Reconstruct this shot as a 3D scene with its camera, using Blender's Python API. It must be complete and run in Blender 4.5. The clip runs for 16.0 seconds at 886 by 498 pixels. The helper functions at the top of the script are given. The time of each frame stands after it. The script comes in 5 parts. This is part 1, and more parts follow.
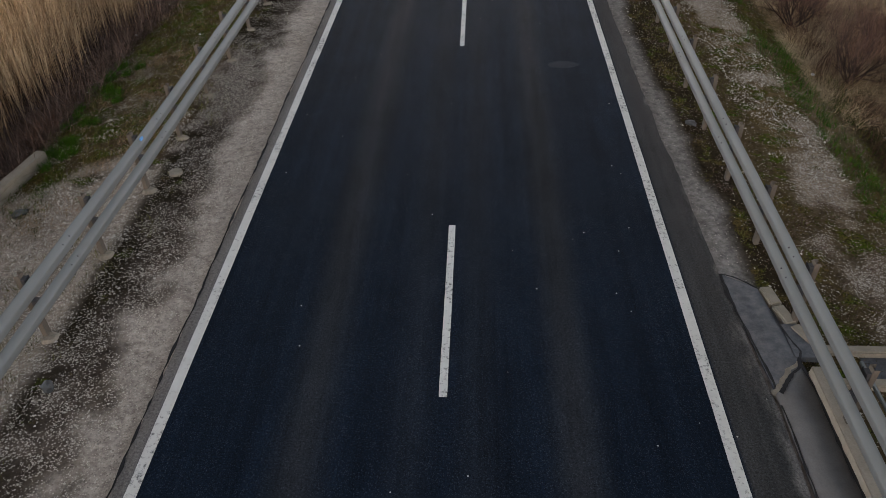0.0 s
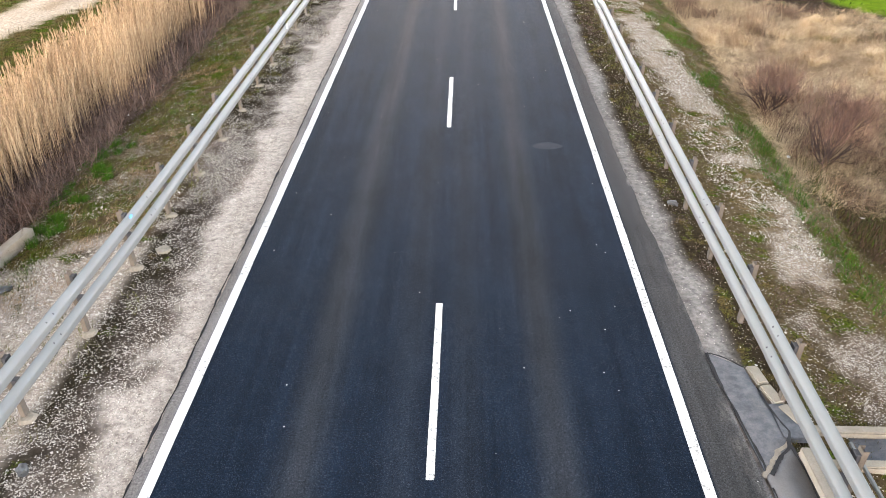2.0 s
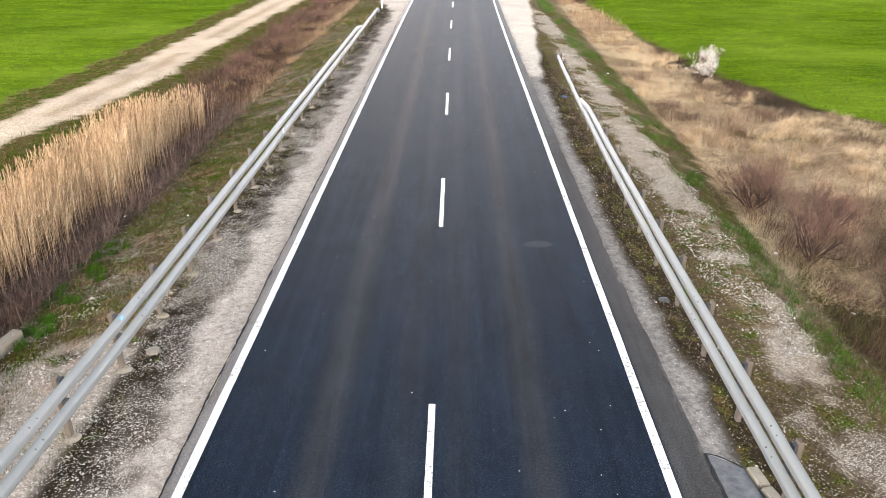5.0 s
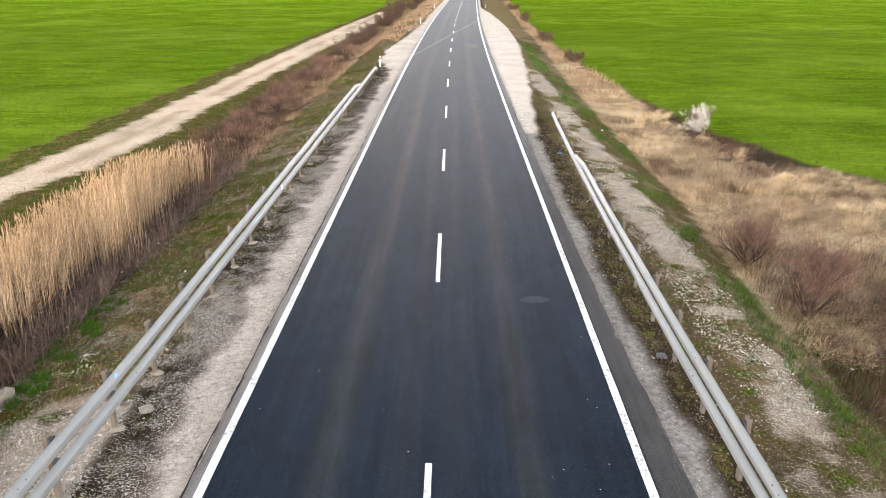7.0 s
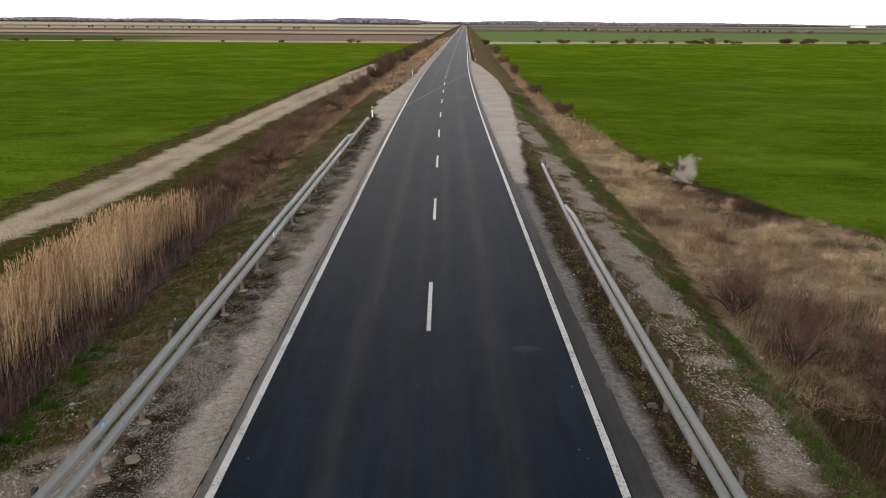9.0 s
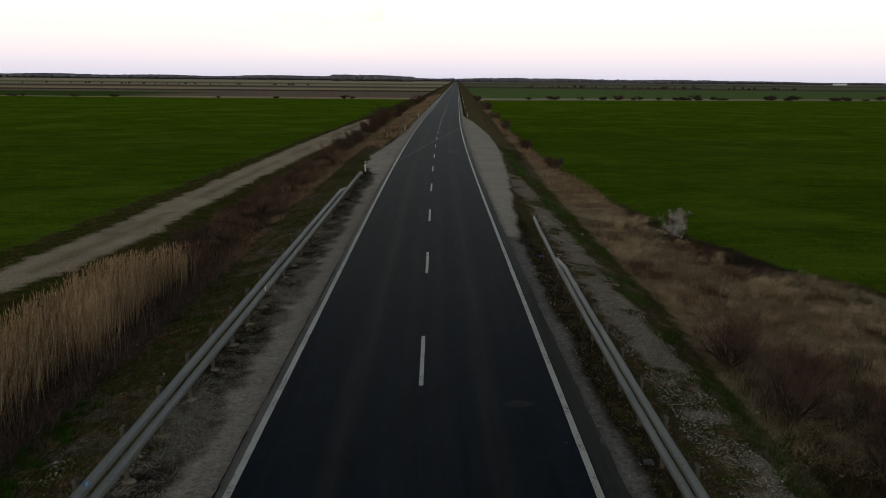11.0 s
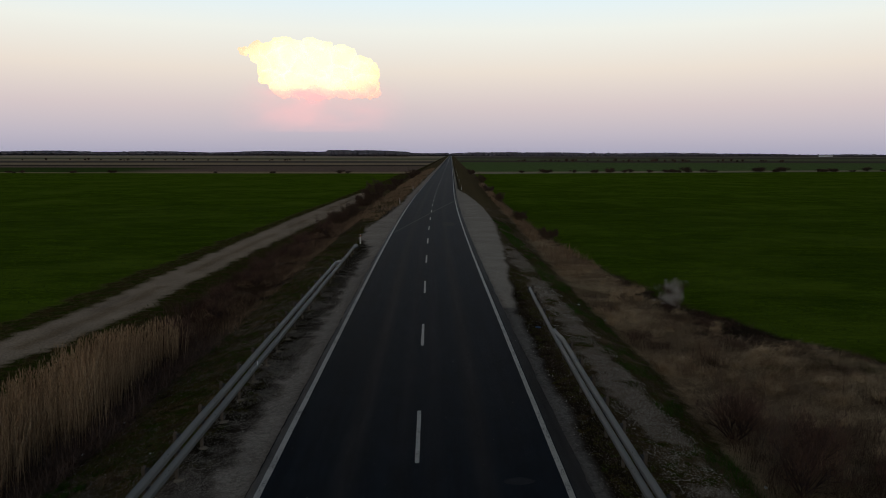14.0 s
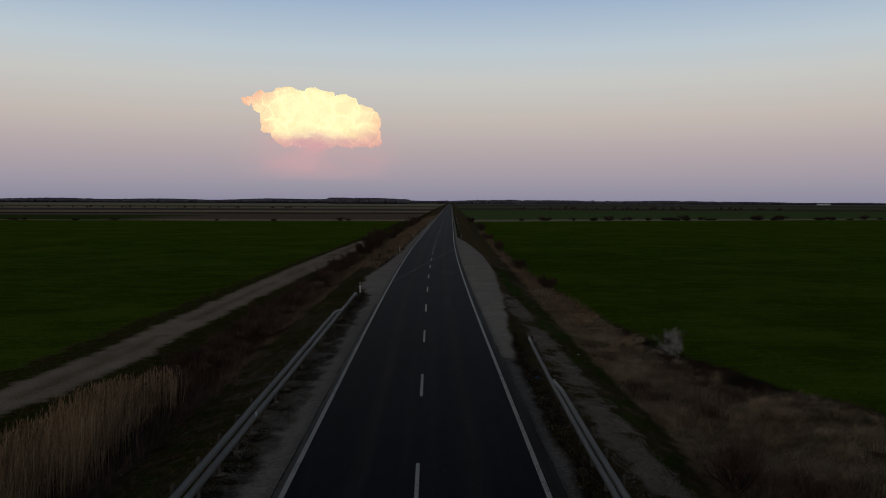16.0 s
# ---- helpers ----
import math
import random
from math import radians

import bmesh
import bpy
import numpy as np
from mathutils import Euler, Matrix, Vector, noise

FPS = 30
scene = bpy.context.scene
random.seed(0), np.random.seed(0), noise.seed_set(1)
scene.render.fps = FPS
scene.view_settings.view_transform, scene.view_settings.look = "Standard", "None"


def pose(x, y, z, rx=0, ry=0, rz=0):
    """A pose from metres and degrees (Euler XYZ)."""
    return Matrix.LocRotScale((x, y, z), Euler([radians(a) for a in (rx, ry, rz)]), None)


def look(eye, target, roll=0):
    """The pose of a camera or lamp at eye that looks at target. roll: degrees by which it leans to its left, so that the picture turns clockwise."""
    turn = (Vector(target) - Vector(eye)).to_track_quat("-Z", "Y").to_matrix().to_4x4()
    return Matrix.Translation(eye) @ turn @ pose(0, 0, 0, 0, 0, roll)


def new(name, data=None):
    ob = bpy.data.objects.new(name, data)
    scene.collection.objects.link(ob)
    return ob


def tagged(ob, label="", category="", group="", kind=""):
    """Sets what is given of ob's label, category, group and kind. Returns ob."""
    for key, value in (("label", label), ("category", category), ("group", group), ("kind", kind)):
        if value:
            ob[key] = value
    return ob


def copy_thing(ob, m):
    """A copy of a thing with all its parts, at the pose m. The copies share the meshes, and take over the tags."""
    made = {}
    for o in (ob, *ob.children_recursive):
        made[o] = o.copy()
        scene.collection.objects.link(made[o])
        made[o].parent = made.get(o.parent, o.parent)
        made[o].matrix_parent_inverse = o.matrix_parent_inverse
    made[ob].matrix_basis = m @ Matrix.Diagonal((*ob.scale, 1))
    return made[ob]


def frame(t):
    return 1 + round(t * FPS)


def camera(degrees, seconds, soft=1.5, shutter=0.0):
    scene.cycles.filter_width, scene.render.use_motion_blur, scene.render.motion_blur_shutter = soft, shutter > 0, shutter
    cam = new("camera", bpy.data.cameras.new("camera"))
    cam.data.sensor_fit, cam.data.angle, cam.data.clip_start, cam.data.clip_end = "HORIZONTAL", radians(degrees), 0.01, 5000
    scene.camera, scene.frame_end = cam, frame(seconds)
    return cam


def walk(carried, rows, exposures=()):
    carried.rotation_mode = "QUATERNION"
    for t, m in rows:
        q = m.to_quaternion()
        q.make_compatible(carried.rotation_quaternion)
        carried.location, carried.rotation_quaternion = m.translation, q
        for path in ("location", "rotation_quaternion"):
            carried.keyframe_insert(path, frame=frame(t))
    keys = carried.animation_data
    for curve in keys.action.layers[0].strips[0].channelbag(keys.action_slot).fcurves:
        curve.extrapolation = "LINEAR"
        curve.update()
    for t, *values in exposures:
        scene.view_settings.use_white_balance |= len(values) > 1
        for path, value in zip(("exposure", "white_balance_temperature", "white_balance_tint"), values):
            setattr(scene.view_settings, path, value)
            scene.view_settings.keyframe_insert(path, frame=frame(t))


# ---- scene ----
cam = camera(62.7, 16.0, soft=0.6)
PATH = [
    (0, (0.396, 1.373, 8.025), (0.312, 2.928, 6.769), -1.0),
    (0.5, (0.395, 1.359, 8.093), (0.323, 2.944, 6.875), -0.7),
    (1, (0.396, 1.376, 8.091), (0.339, 2.991, 6.913), -0.4),
    (1.5, (0.386, 1.379, 8.089), (0.337, 3.025, 6.953), -0.2),
    (2, (0.37, 1.353, 8.108), (0.322, 3.03, 7.019), -0.0),
    (2.5, (0.383, 1.349, 8.149), (0.335, 3.05, 7.098), -0.3),
    (3, (0.389, 1.347, 8.144), (0.338, 3.072, 7.133), -0.3),
    (3.5, (0.397, 1.35, 8.153), (0.346, 3.094, 7.176), -0.1),
    (4, (0.37, 1.334, 8.151), (0.333, 3.102, 7.216), 0.2),
    (6.5, (0.438, 1.344, 8.199), (0.405, 3.196, 7.443), -0.4),
    (7, (0.41, 1.309, 8.219), (0.384, 3.175, 7.498), -0.1),
    (7.5, (0.402, 1.342, 8.187), (0.382, 3.221, 7.502), -0.0),
    (8, (0.4, 1.303, 8.208), (0.387, 3.193, 7.554), 0.3),
    (8.5, (0.434, 1.234, 8.235), (0.423, 3.135, 7.615), 0.2),
    (9, (0.39, 1.214, 8.271), (0.39, 3.123, 7.675), 0.4),
    (11.5, (0.377, 1.23, 8.285), (0.405, 3.185, 7.868), 0.3),
    (12, (0.405, 1.263, 8.276), (0.439, 3.225, 7.892), 0.0),
    (12.5, (0.387, 1.313, 8.272), (0.421, 3.281, 7.915), 0.2),
    (13, (0.385, 1.368, 8.241), (0.419, 3.341, 7.916), 0.1),
    (13.5, (0.395, 1.403, 8.214), (0.427, 3.381, 7.92), -0.2),
    (14, (0.376, 1.443, 8.211), (0.409, 3.425, 7.951), 0.1),
    (14.5, (0.349, 1.467, 8.229), (0.384, 3.453, 7.999), 0.4),
    (15, (0.34, 1.403, 8.263), (0.376, 3.393, 8.066), 0.5),
    (15.5, (0.33, 1.339, 8.314), (0.366, 3.332, 8.149), 0.5),
    (16, (0.401, 1.203, 8.371), (0.434, 3.199, 8.24), 0.2),
]
EXPOSURE = [(0, 1.02, 7050, 13), (0.25, 2.05, 7050, 13), (0.5, 3.05, 7050, 13), (1.0, 3.05, 7050, 13), (4.0, 2.95, 7100, 13), (7.5, 2.75, 7250, 13), (8.0, 2.4, 7300, 13), (8.5, 2.05, 7350, 13), (9.0, 1.42, 7400, 13),
            (11.5, -0.85, 6900, 0), (12.5, -1.08, 6700, 0), (13.5, -1.32, 6550, 3), (14.5, -1.64, 6500, 9), (16.0, -2.1, 6350, 10)]
walk(cam, [(t, look(*p)) for t, *p in PATH], EXPOSURE)
SKY_STRENGTH = 1.35
CLOUD_GLOW = 4.6

# ---- world, sun ----
world = bpy.data.worlds.new("dusk_sky")
scene.world = world
world.use_nodes = True
wn, wl = world.node_tree.nodes, world.node_tree.links
wn.clear()
w_out = wn.new("ShaderNodeOutputWorld")
w_bg = wn.new("ShaderNodeBackground")
w_bg.inputs["Strength"].default_value = SKY_STRENGTH
w_tc = wn.new("ShaderNodeTexCoord")
w_sep = wn.new("ShaderNodeSeparateXYZ")
w_ramp = wn.new("ShaderNodeValToRGB")
SKY = [(0.0, (0.79, 0.77, 1.03)), (0.025, (1.01, 0.92, 1.12)), (0.062, (1.31, 1.10, 1.17)), (0.108, (1.66, 1.44, 1.31)), (0.16, (1.75, 1.73, 1.64)),
       (0.20, (1.55, 1.76, 1.89)), (0.27, (0.97, 1.31, 1.80)), (0.36, (0.110, 0.135, 0.185)), (0.65, (0.050, 0.057, 0.070)), (1.0, (0.040, 0.047, 0.060))]
els = w_ramp.color_ramp.elements
els[0].position, els[0].color = SKY[0][0], (*SKY[0][1], 1)
els[1].position, els[1].color = SKY[-1][0], (*SKY[-1][1], 1)
for p, c in SKY[1:-1]:
    e = els.new(p)
    e.color = (*c, 1)
w_sky = wn.new("ShaderNodeTexSky")
w_sky.sky_type = "NISHITA"
w_sky.sun_disc = False
w_sky.sun_elevation, w_sky.sun_rotation = radians(4), radians(190)
w_mul = wn.new("ShaderNodeVectorMath")
w_mul.operation = "SCALE"
w_mul.inputs["Scale"].default_value = 0.024
w_add = wn.new("ShaderNodeVectorMath")
w_add.operation = "ADD"
wl.new(w_tc.outputs["Generated"], w_sep.inputs[0])
wl.new(w_sep.outputs["Z"], w_ramp.inputs["Fac"])
wl.new(w_sky.outputs["Color"], w_mul.inputs[0])
wl.new(w_mul.outputs[0], w_add.inputs[0])
wl.new(w_ramp.outputs["Color"], w_add.inputs[1])
wl.new(w_add.outputs[0], w_bg.inputs["Color"])
wl.new(w_bg.outputs[0], w_out.inputs["Surface"])

sun_data = bpy.data.lights.new("low_sun", "SUN")
sun_data.energy, sun_data.angle, sun_data.color = 0.34, radians(25), (1.0, 0.83, 0.64)
sun = new("low_sun", sun_data)
sun.matrix_world = look((-12, -60, 26), (0, 0, 0))


# ---- materials ----
class Mat:
    """A small builder of node materials."""

    def __init__(self, name, rough=0.9, metal=0.0):
        self.m = bpy.data.materials.new(name)
        self.m.use_nodes = True
        self.t = self.m.node_tree
        self.b = self.t.nodes["Principled BSDF"]
        self.b.inputs["Roughness"].default_value = rough
        self.b.inputs["Metallic"].default_value = metal
        self.co = None

    def node(self, kind, **values):
        n = self.t.nodes.new("ShaderNode" + kind)
        for k, v in values.items():
            n.inputs[k.replace("_", " ")].default_value = v
        return n

    def link(self, a, b):
        self.t.links.new(a, b)

    def coord(self, scale=(1, 1, 1)):
        tc = self.node("TexCoord")
        mp = self.node("Mapping")
        mp.inputs["Scale"].default_value = scale
        self.link(tc.outputs["Object"], mp.inputs["Vector"])
        return mp.outputs[0]

    def noise(self, scale, detail=4.0, rough=0.6, stretch=(1, 1, 1), distortion=0.0):
        n = self.node("TexNoise", Scale=scale, Detail=detail, Roughness=rough, Distortion=distortion)
        self.link(self.coord(stretch), n.inputs["Vector"])
        return n.outputs["Fac"]

    def voronoi(self, scale, feature="F1", stretch=(1, 1, 1)):
        n = self.node("TexVoronoi", Scale=scale)
        n.feature = feature
        self.link(self.coord(stretch), n.inputs["Vector"])
        return n

    def math(self, op, a, b=None, c=None):
        n = self.node("Math")
        n.operation = op
        for i, v in enumerate((a, b, c)):
            if v is None:
                continue
            if isinstance(v, (int, float)):
                n.inputs[i].default_value = v
            else:
                self.link(v, n.inputs[i])
        return n.outputs[0]

    def ramp(self, fac, lo, hi, out_lo=0.0, out_hi=1.0):
        n = self.node("MapRange")
        n.interpolation_type = "SMOOTHSTEP"
        for key, v in (("From Min", lo), ("From Max", hi), ("To Min", out_lo), ("To Max", out_hi)):
            if isinstance(v, (int, float)):
                n.inputs[key].default_value = v
            else:
                self.link(v, n.inputs[key])
        self.link(fac, n.inputs["Value"])
        return n.outputs[0]

    def mix(self, fac, a, b, blend="MIX"):
        n = self.node("Mix")
        n.data_type, n.blend_type = "RGBA", blend
        for sock, v in ((n.inputs["Factor"], fac), (n.inputs["A"], a), (n.inputs["B"], b)):
            pick = [s for s in n.inputs if s.name == sock.name and (s.type == "RGBA" or sock.name == "Factor" and s.type == "VALUE")][0]
            if isinstance(v, (int, float)):
                pick.default_value = v
            elif isinstance(v, tuple):
                pick.default_value = (*v, 1)
            else:
                self.link(v, pick)
        return [s for s in n.outputs if s.type == "RGBA"][0]

    def gray(self, value):
        n = self.node("CombineColor")
        for i in range(3):
            self.link(value, n.inputs[i])
        return n.outputs[0]

    def bump(self, height, strength=0.5, distance=0.02):
        n = self.node("Bump", Strength=strength, Distance=distance)
        self.link(height, n.inputs["Height"])
        self.link(n.outputs[0], self.b.inputs["Normal"])

    def color(self, c):
        if isinstance(c, tuple):
            self.b.inputs["Base Color"].default_value = (*c, 1)
        else:
            self.link(c, self.b.inputs["Base Color"])
        return self

    def attr(self, name):
        n = self.node("Attribute")
        n.attribute_name = name
        return n

    def island(self):
        return self.node("NewGeometry").outputs["Random Per Island"]


def plain(name, c, rough=0.8, metal=0.0, vary=0.25, scale=6.0, grain=60.0):
    """One surface colour with broad and fine variation and a little relief."""
    m = Mat(name, rough, metal)
    f = m.math("MULTIPLY_ADD", m.noise(scale), 2 * vary, 1 - vary)
    g = m.math("MULTIPLY_ADD", m.noise(grain, 2), vary, 1 - vary / 2)
    m.color(m.mix(1.0, c, m.gray(m.math("MULTIPLY", f, g)), "MULTIPLY"))
    m.bump(m.noise(grain), 0.25, 0.01)
    if rough >= 0.65:
        m.b.inputs["Specular IOR Level"].default_value = 0.1
    return m.m


def foliage(name, dark, light, rough=0.85, patch=0.25, swing=0.9):
    """Stems and blades that each take their own tone, with broad patches."""
    m = Mat(name, rough)
    f = m.math("MULTIPLY_ADD", m.noise(patch, 4), swing, -swing / 2)
    m.color(m.mix(m.math("ADD", m.island(), f), dark, light))
    m.b.inputs["Specular IOR Level"].default_value = 0.15
    return m.m


def ground_material():
    m = Mat("verge_and_field_ground", 0.95)
    m.b.inputs["Specular IOR Level"].default_value = 0.0
    tone, amt = m.attr("tone").outputs["Color"], m.attr("amt")
    sep = m.node("SeparateColor")
    m.link(amt.outputs["Color"], sep.inputs[0])
    stone_amt, moss_amt, rows = sep.outputs[0], sep.outputs[1], sep.outputs[2]
    fine, broad = m.noise(9.0, 6, 0.7), m.noise(0.35, 4)
    shade = m.math("MULTIPLY", m.math("MAXIMUM", m.math("MULTIPLY_ADD", fine, 2.6, -0.3), 0.15), m.math("MULTIPLY_ADD", broad, 0.7, 0.65))
    c = m.mix(1.0, tone, m.gray(shade), "MULTIPLY")
    # crop: streaks along the drilled rows and thin places
    streak = m.noise(0.55, 6, 0.75, (0.3, 1.0, 1.0), 0.8)
    clump = m.noise(2.2, 8, 0.8)
    crop_dark = m.math("MULTIPLY", m.ramp(m.math("MULTIPLY_ADD", clump, 0.6, m.math("MULTIPLY", streak, 0.5)), 0.68, 0.46), rows)
    c = m.mix(m.math("MULTIPLY", crop_dark, 0.75), c, (0.0248, 0.0496, 0.0043))
    pale = m.math("MULTIPLY", m.ramp(m.noise(0.06, 3), 0.45, 0.7), rows)
    c = m.mix(m.math("MULTIPLY", pale, 0.6), c, (0.124, 0.1798, 0.0186))
    # moss and low grass
    mn = m.math("MULTIPLY_ADD", m.noise(2.2, 8, 0.72), 1.5, -0.25)
    moss = m.ramp(m.math("ADD", mn, moss_amt), 0.86, 1.02)
    green = m.mix(m.ramp(m.noise(1.3, 5, 0.65), 0.40, 0.60), (0.1023, 0.0713, 0.0279), (0.0527, 0.0775, 0.0081))
    green = m.mix(m.ramp(m.noise(22.0, 4, 0.7), 0.36, 0.58), (0.0136, 0.0124, 0.0062), green)
    c = m.mix(moss, c, green)
    # crushed stone
    v = m.voronoi(42.0)
    rnd = m.node("SeparateColor")
    m.link(v.outputs["Color"], rnd.inputs[0])
    patch = m.math("MULTIPLY_ADD", m.noise(2.1, 7, 0.72), 2.6, -1.3)
    lvl = m.math("ADD", stone_amt, m.math("MULTIPLY", patch, m.ramp(stone_amt, 0.02, 0.25)))
    is_stone = m.math("MULTIPLY", m.math("LESS_THAN", rnd.outputs[0], lvl), m.ramp(v.outputs["Distance"], 0.62, 0.40))
    stone_c = m.mix(rnd.outputs[1], (0.19, 0.165, 0.14), (0.55, 0.50, 0.44))
    c = m.mix(is_stone, c, stone_c)
    m.color(c)
    m.bump(m.math("ADD", m.math("MULTIPLY", is_stone, 0.8), m.math("ADD", fine, clump)), 0.7, 0.05)
    return m.m


def asphalt_material():
    m = Mat("worn_asphalt", 0.62)
    m.b.inputs["Specular IOR Level"].default_value = 0.015
    u = m.attr("across").outputs["Fac"]
    along = m.noise(0.5, 4, 0.6, (1.0, 0.08, 1.0))
    grit, fine = m.voronoi(95.0), m.noise(45.0, 3, 0.7)
    uu = m.math("ADD", u, m.math("MULTIPLY_ADD", along, 0.5, -0.25))
    # pale wheel tracks with brown dust
    d1 = m.math("ABSOLUTE", m.math("SUBTRACT", m.math("ABSOLUTE", uu), 1.78))
    track = m.ramp(d1, 0.55, 0.0)
    d2 = m.math("ABSOLUTE", m.math("SUBTRACT", m.math("ABSOLUTE", uu), 0.45))
    track2 = m.math("MULTIPLY", m.ramp(d2, 0.45, 0.0), 0.35)
    c = m.mix(m.math("MULTIPLY", m.math("ADD", track, track2), 0.75), (0.0068, 0.0118, 0.0205), (0.0240, 0.0256, 0.0290))
    c = m.mix(m.math("MULTIPLY", m.ramp(m.noise(0.22, 5, 0.65), 0.45, 0.75), 0.3), c, (0.0125, 0.0145, 0.0190))
    # older grey strip outside the edge lines, dust blown on it
    rim = m.ramp(m.math("ABSOLUTE", u), 3.86, 3.93)
    old = m.mix(along, (0.115, 0.110, 0.107), (0.175, 0.167, 0.162))
    old = m.mix(m.ramp(u, 0.0, 1.0), old, m.mix(along, (0.026, 0.0265, 0.028), (0.052, 0.051, 0.051)))
    c = m.mix(rim, c, old)
    dust_n = m.noise(1.4, 6, 0.7, (1.0, 0.35, 1.0))
    dust = m.math("MULTIPLY", m.ramp(m.math("ADD", u, m.math("MULTIPLY_ADD", dust_n, 1.0, -0.5)), 4.34, 4.62), m.ramp(dust_n, 0.25, 0.6))
    c = m.mix(m.math("MULTIPLY", dust, 0.8), c, (0.18, 0.165, 0.155))
    # aggregate
    speck = m.node("SeparateColor")
    m.link(grit.outputs["Color"], speck.inputs[0])
    c = m.mix(m.math("MULTIPLY", m.math("GREATER_THAN", speck.outputs[0], 0.90), m.math("MULTIPLY", m.noise(3.0, 4), 0.42)), c, (0.085, 0.10, 0.12))
    c = m.mix(1.0, c, m.gray(m.math("MAXIMUM", m.math("MULTIPLY_ADD", m.noise(30.0, 6, 0.8), 3.4, -0.7), 0.25)), "MULTIPLY")
    streaks = m.math("MULTIPLY_ADD", m.noise(2.6, 5, 0.7, (1.0, 0.035, 1.0)), 1.5, 0.25)
    mottle = m.math("MULTIPLY_ADD", m.noise(0.9, 7, 0.75, (1.0, 0.5, 1.0)), 1.3, 0.35)
    c = m.mix(1.0, c, m.gray(m.math("MULTIPLY", streaks, mottle)), "MULTIPLY")
    bits = m.voronoi(2.3)
    c = m.mix(m.ramp(bits.outputs["Distance"], 0.034, 0.024), c, (0.42, 0.41, 0.38))
    m.color(c)
    m.bump(m.math("ADD", fine, grit.outputs["Distance"]), 0.5, 0.008)
    return m.m


def paint_material():
    m = Mat("white_road_paint", 0.7)
    worn = m.ramp(m.math("ADD", m.noise(14.0, 6, 0.75), m.math("MULTIPLY", m.noise(1.2), 0.5)), 0.76, 0.94)
    c = m.mix(m.noise(5.0), (0.45, 0.44, 0.415), (0.62, 0.61, 0.585))
    m.color(m.mix(worn, c, (0.10, 0.10, 0.10)))
    m.bump(m.noise(70.0), 0.3, 0.004)
    return m.m


def steel_material():
    m = Mat("galvanised_steel", 0.6, 0.0)
    c = m.mix(m.noise(3.0, 6, 0.7, (1, 0.12, 1)), (0.076, 0.080, 0.077), (0.142, 0.152, 0.150))
    c = m.mix(m.ramp(m.noise(9.0, 5, 0.7), 0.60, 0.85), c, (0.10, 0.085, 0.065))
    m.color(c)
    m.bump(m.noise(40.0), 0.1, 0.004)
    return m.m


GROUND, ASPHALT, PAINT, STEEL = ground_material(), asphalt_material(), paint_material(), steel_material()
POST_STEEL = plain("weathered_post_steel", (0.084, 0.07, 0.0574), 0.75, 0.0, 0.35, 5)
DARK_STEEL = plain("shaded_bracket_steel", (0.042, 0.042, 0.0448), 0.7, 0.0, 0.3, 8)
CONCRETE = plain("weathered_concrete", (0.203, 0.1785, 0.1435), 0.9, 0, 0.4, 3.0, 35)
PATCH = Mat("smooth_grey_patching", 0.85)
PATCH.color(PATCH.mix(PATCH.ramp(PATCH.noise(5.0, 8, 0.75), 0.35, 0.72), (0.0372, 0.0409, 0.0496), (0.093, 0.093, 0.0961)))
PATCH.bump(PATCH.noise(30.0, 5), 0.3, 0.01)
PATCH = PATCH.m
CONCRETE_FLAT = plain("worn_concrete_strip", (0.1085, 0.105, 0.105), 0.9, 0, 0.4, 1.8, 45)
FOOTING = plain("pale_footing_concrete", (0.189, 0.1645, 0.133), 0.9, 0, 0.45, 9, 40)
TAR_AND_SHADOW = plain("black_tar_and_shadow", (0.0175, 0.0175, 0.0189), 0.7, 0, 0.3, 8)
SEAL = plain("pale_crack_filling", (0.098, 0.098, 0.098), 0.85, 0, 0.3, 3)
STAIN = plain("oil_darkened_asphalt", (0.006, 0.0063, 0.0077), 0.7, 0, 0.3, 2)
PALE_STAIN = plain("pale_scuffed_asphalt", (0.0203, 0.0252, 0.0329), 0.8, 0, 0.5, 5)
STONE = Mat("pale_crushed_limestone", 0.9)
STONE.color(STONE.mix(STONE.island(), (0.15, 0.13, 0.108), (0.52, 0.475, 0.42)))
STONE = STONE.m
REED = foliage("dry_reed_straw", (0.19, 0.120, 0.068), (0.52, 0.365, 0.22), patch=0.5, swing=1.2)
PLUME = foliage("dry_reed_plume", (0.2232, 0.1426, 0.0806), (0.4092, 0.2852, 0.1736))
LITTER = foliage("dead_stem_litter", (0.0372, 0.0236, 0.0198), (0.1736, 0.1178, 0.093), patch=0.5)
STRAW = foliage("dry_grass_straw", (0.19, 0.115, 0.062), (0.66, 0.50, 0.31), patch=0.55, swing=2.6)
DULL = foliage("weathered_dry_grass", (0.125, 0.078, 0.048), (0.32, 0.22, 0.135), patch=0.3)
SCRUB = foliage("red_brown_scrub", (0.0248, 0.013, 0.0105), (0.1333, 0.0744, 0.0496), patch=0.4)
TWIG = foliage("purple_brown_twigs", (0.0496, 0.026, 0.0198), (0.1798, 0.1054, 0.0756), patch=0.6)
GRASS = foliage("low_green_grass", (0.0136, 0.031, 0.0037), (0.0651, 0.1085, 0.0112), patch=0.8)
MOSS = foliage("olive_verge_grass", (0.0248, 0.0236, 0.0062), (0.1147, 0.1085, 0.0279), patch=0.7, swing=2.2)
FRESH = foliage("fresh_spring_grass", (0.0099, 0.0372, 0.0019), (0.0527, 0.124, 0.0062), patch=0.8)
CROP = foliage("young_wheat", (0.031, 0.062, 0.0031), (0.0713, 0.124, 0.0056), patch=0.15)
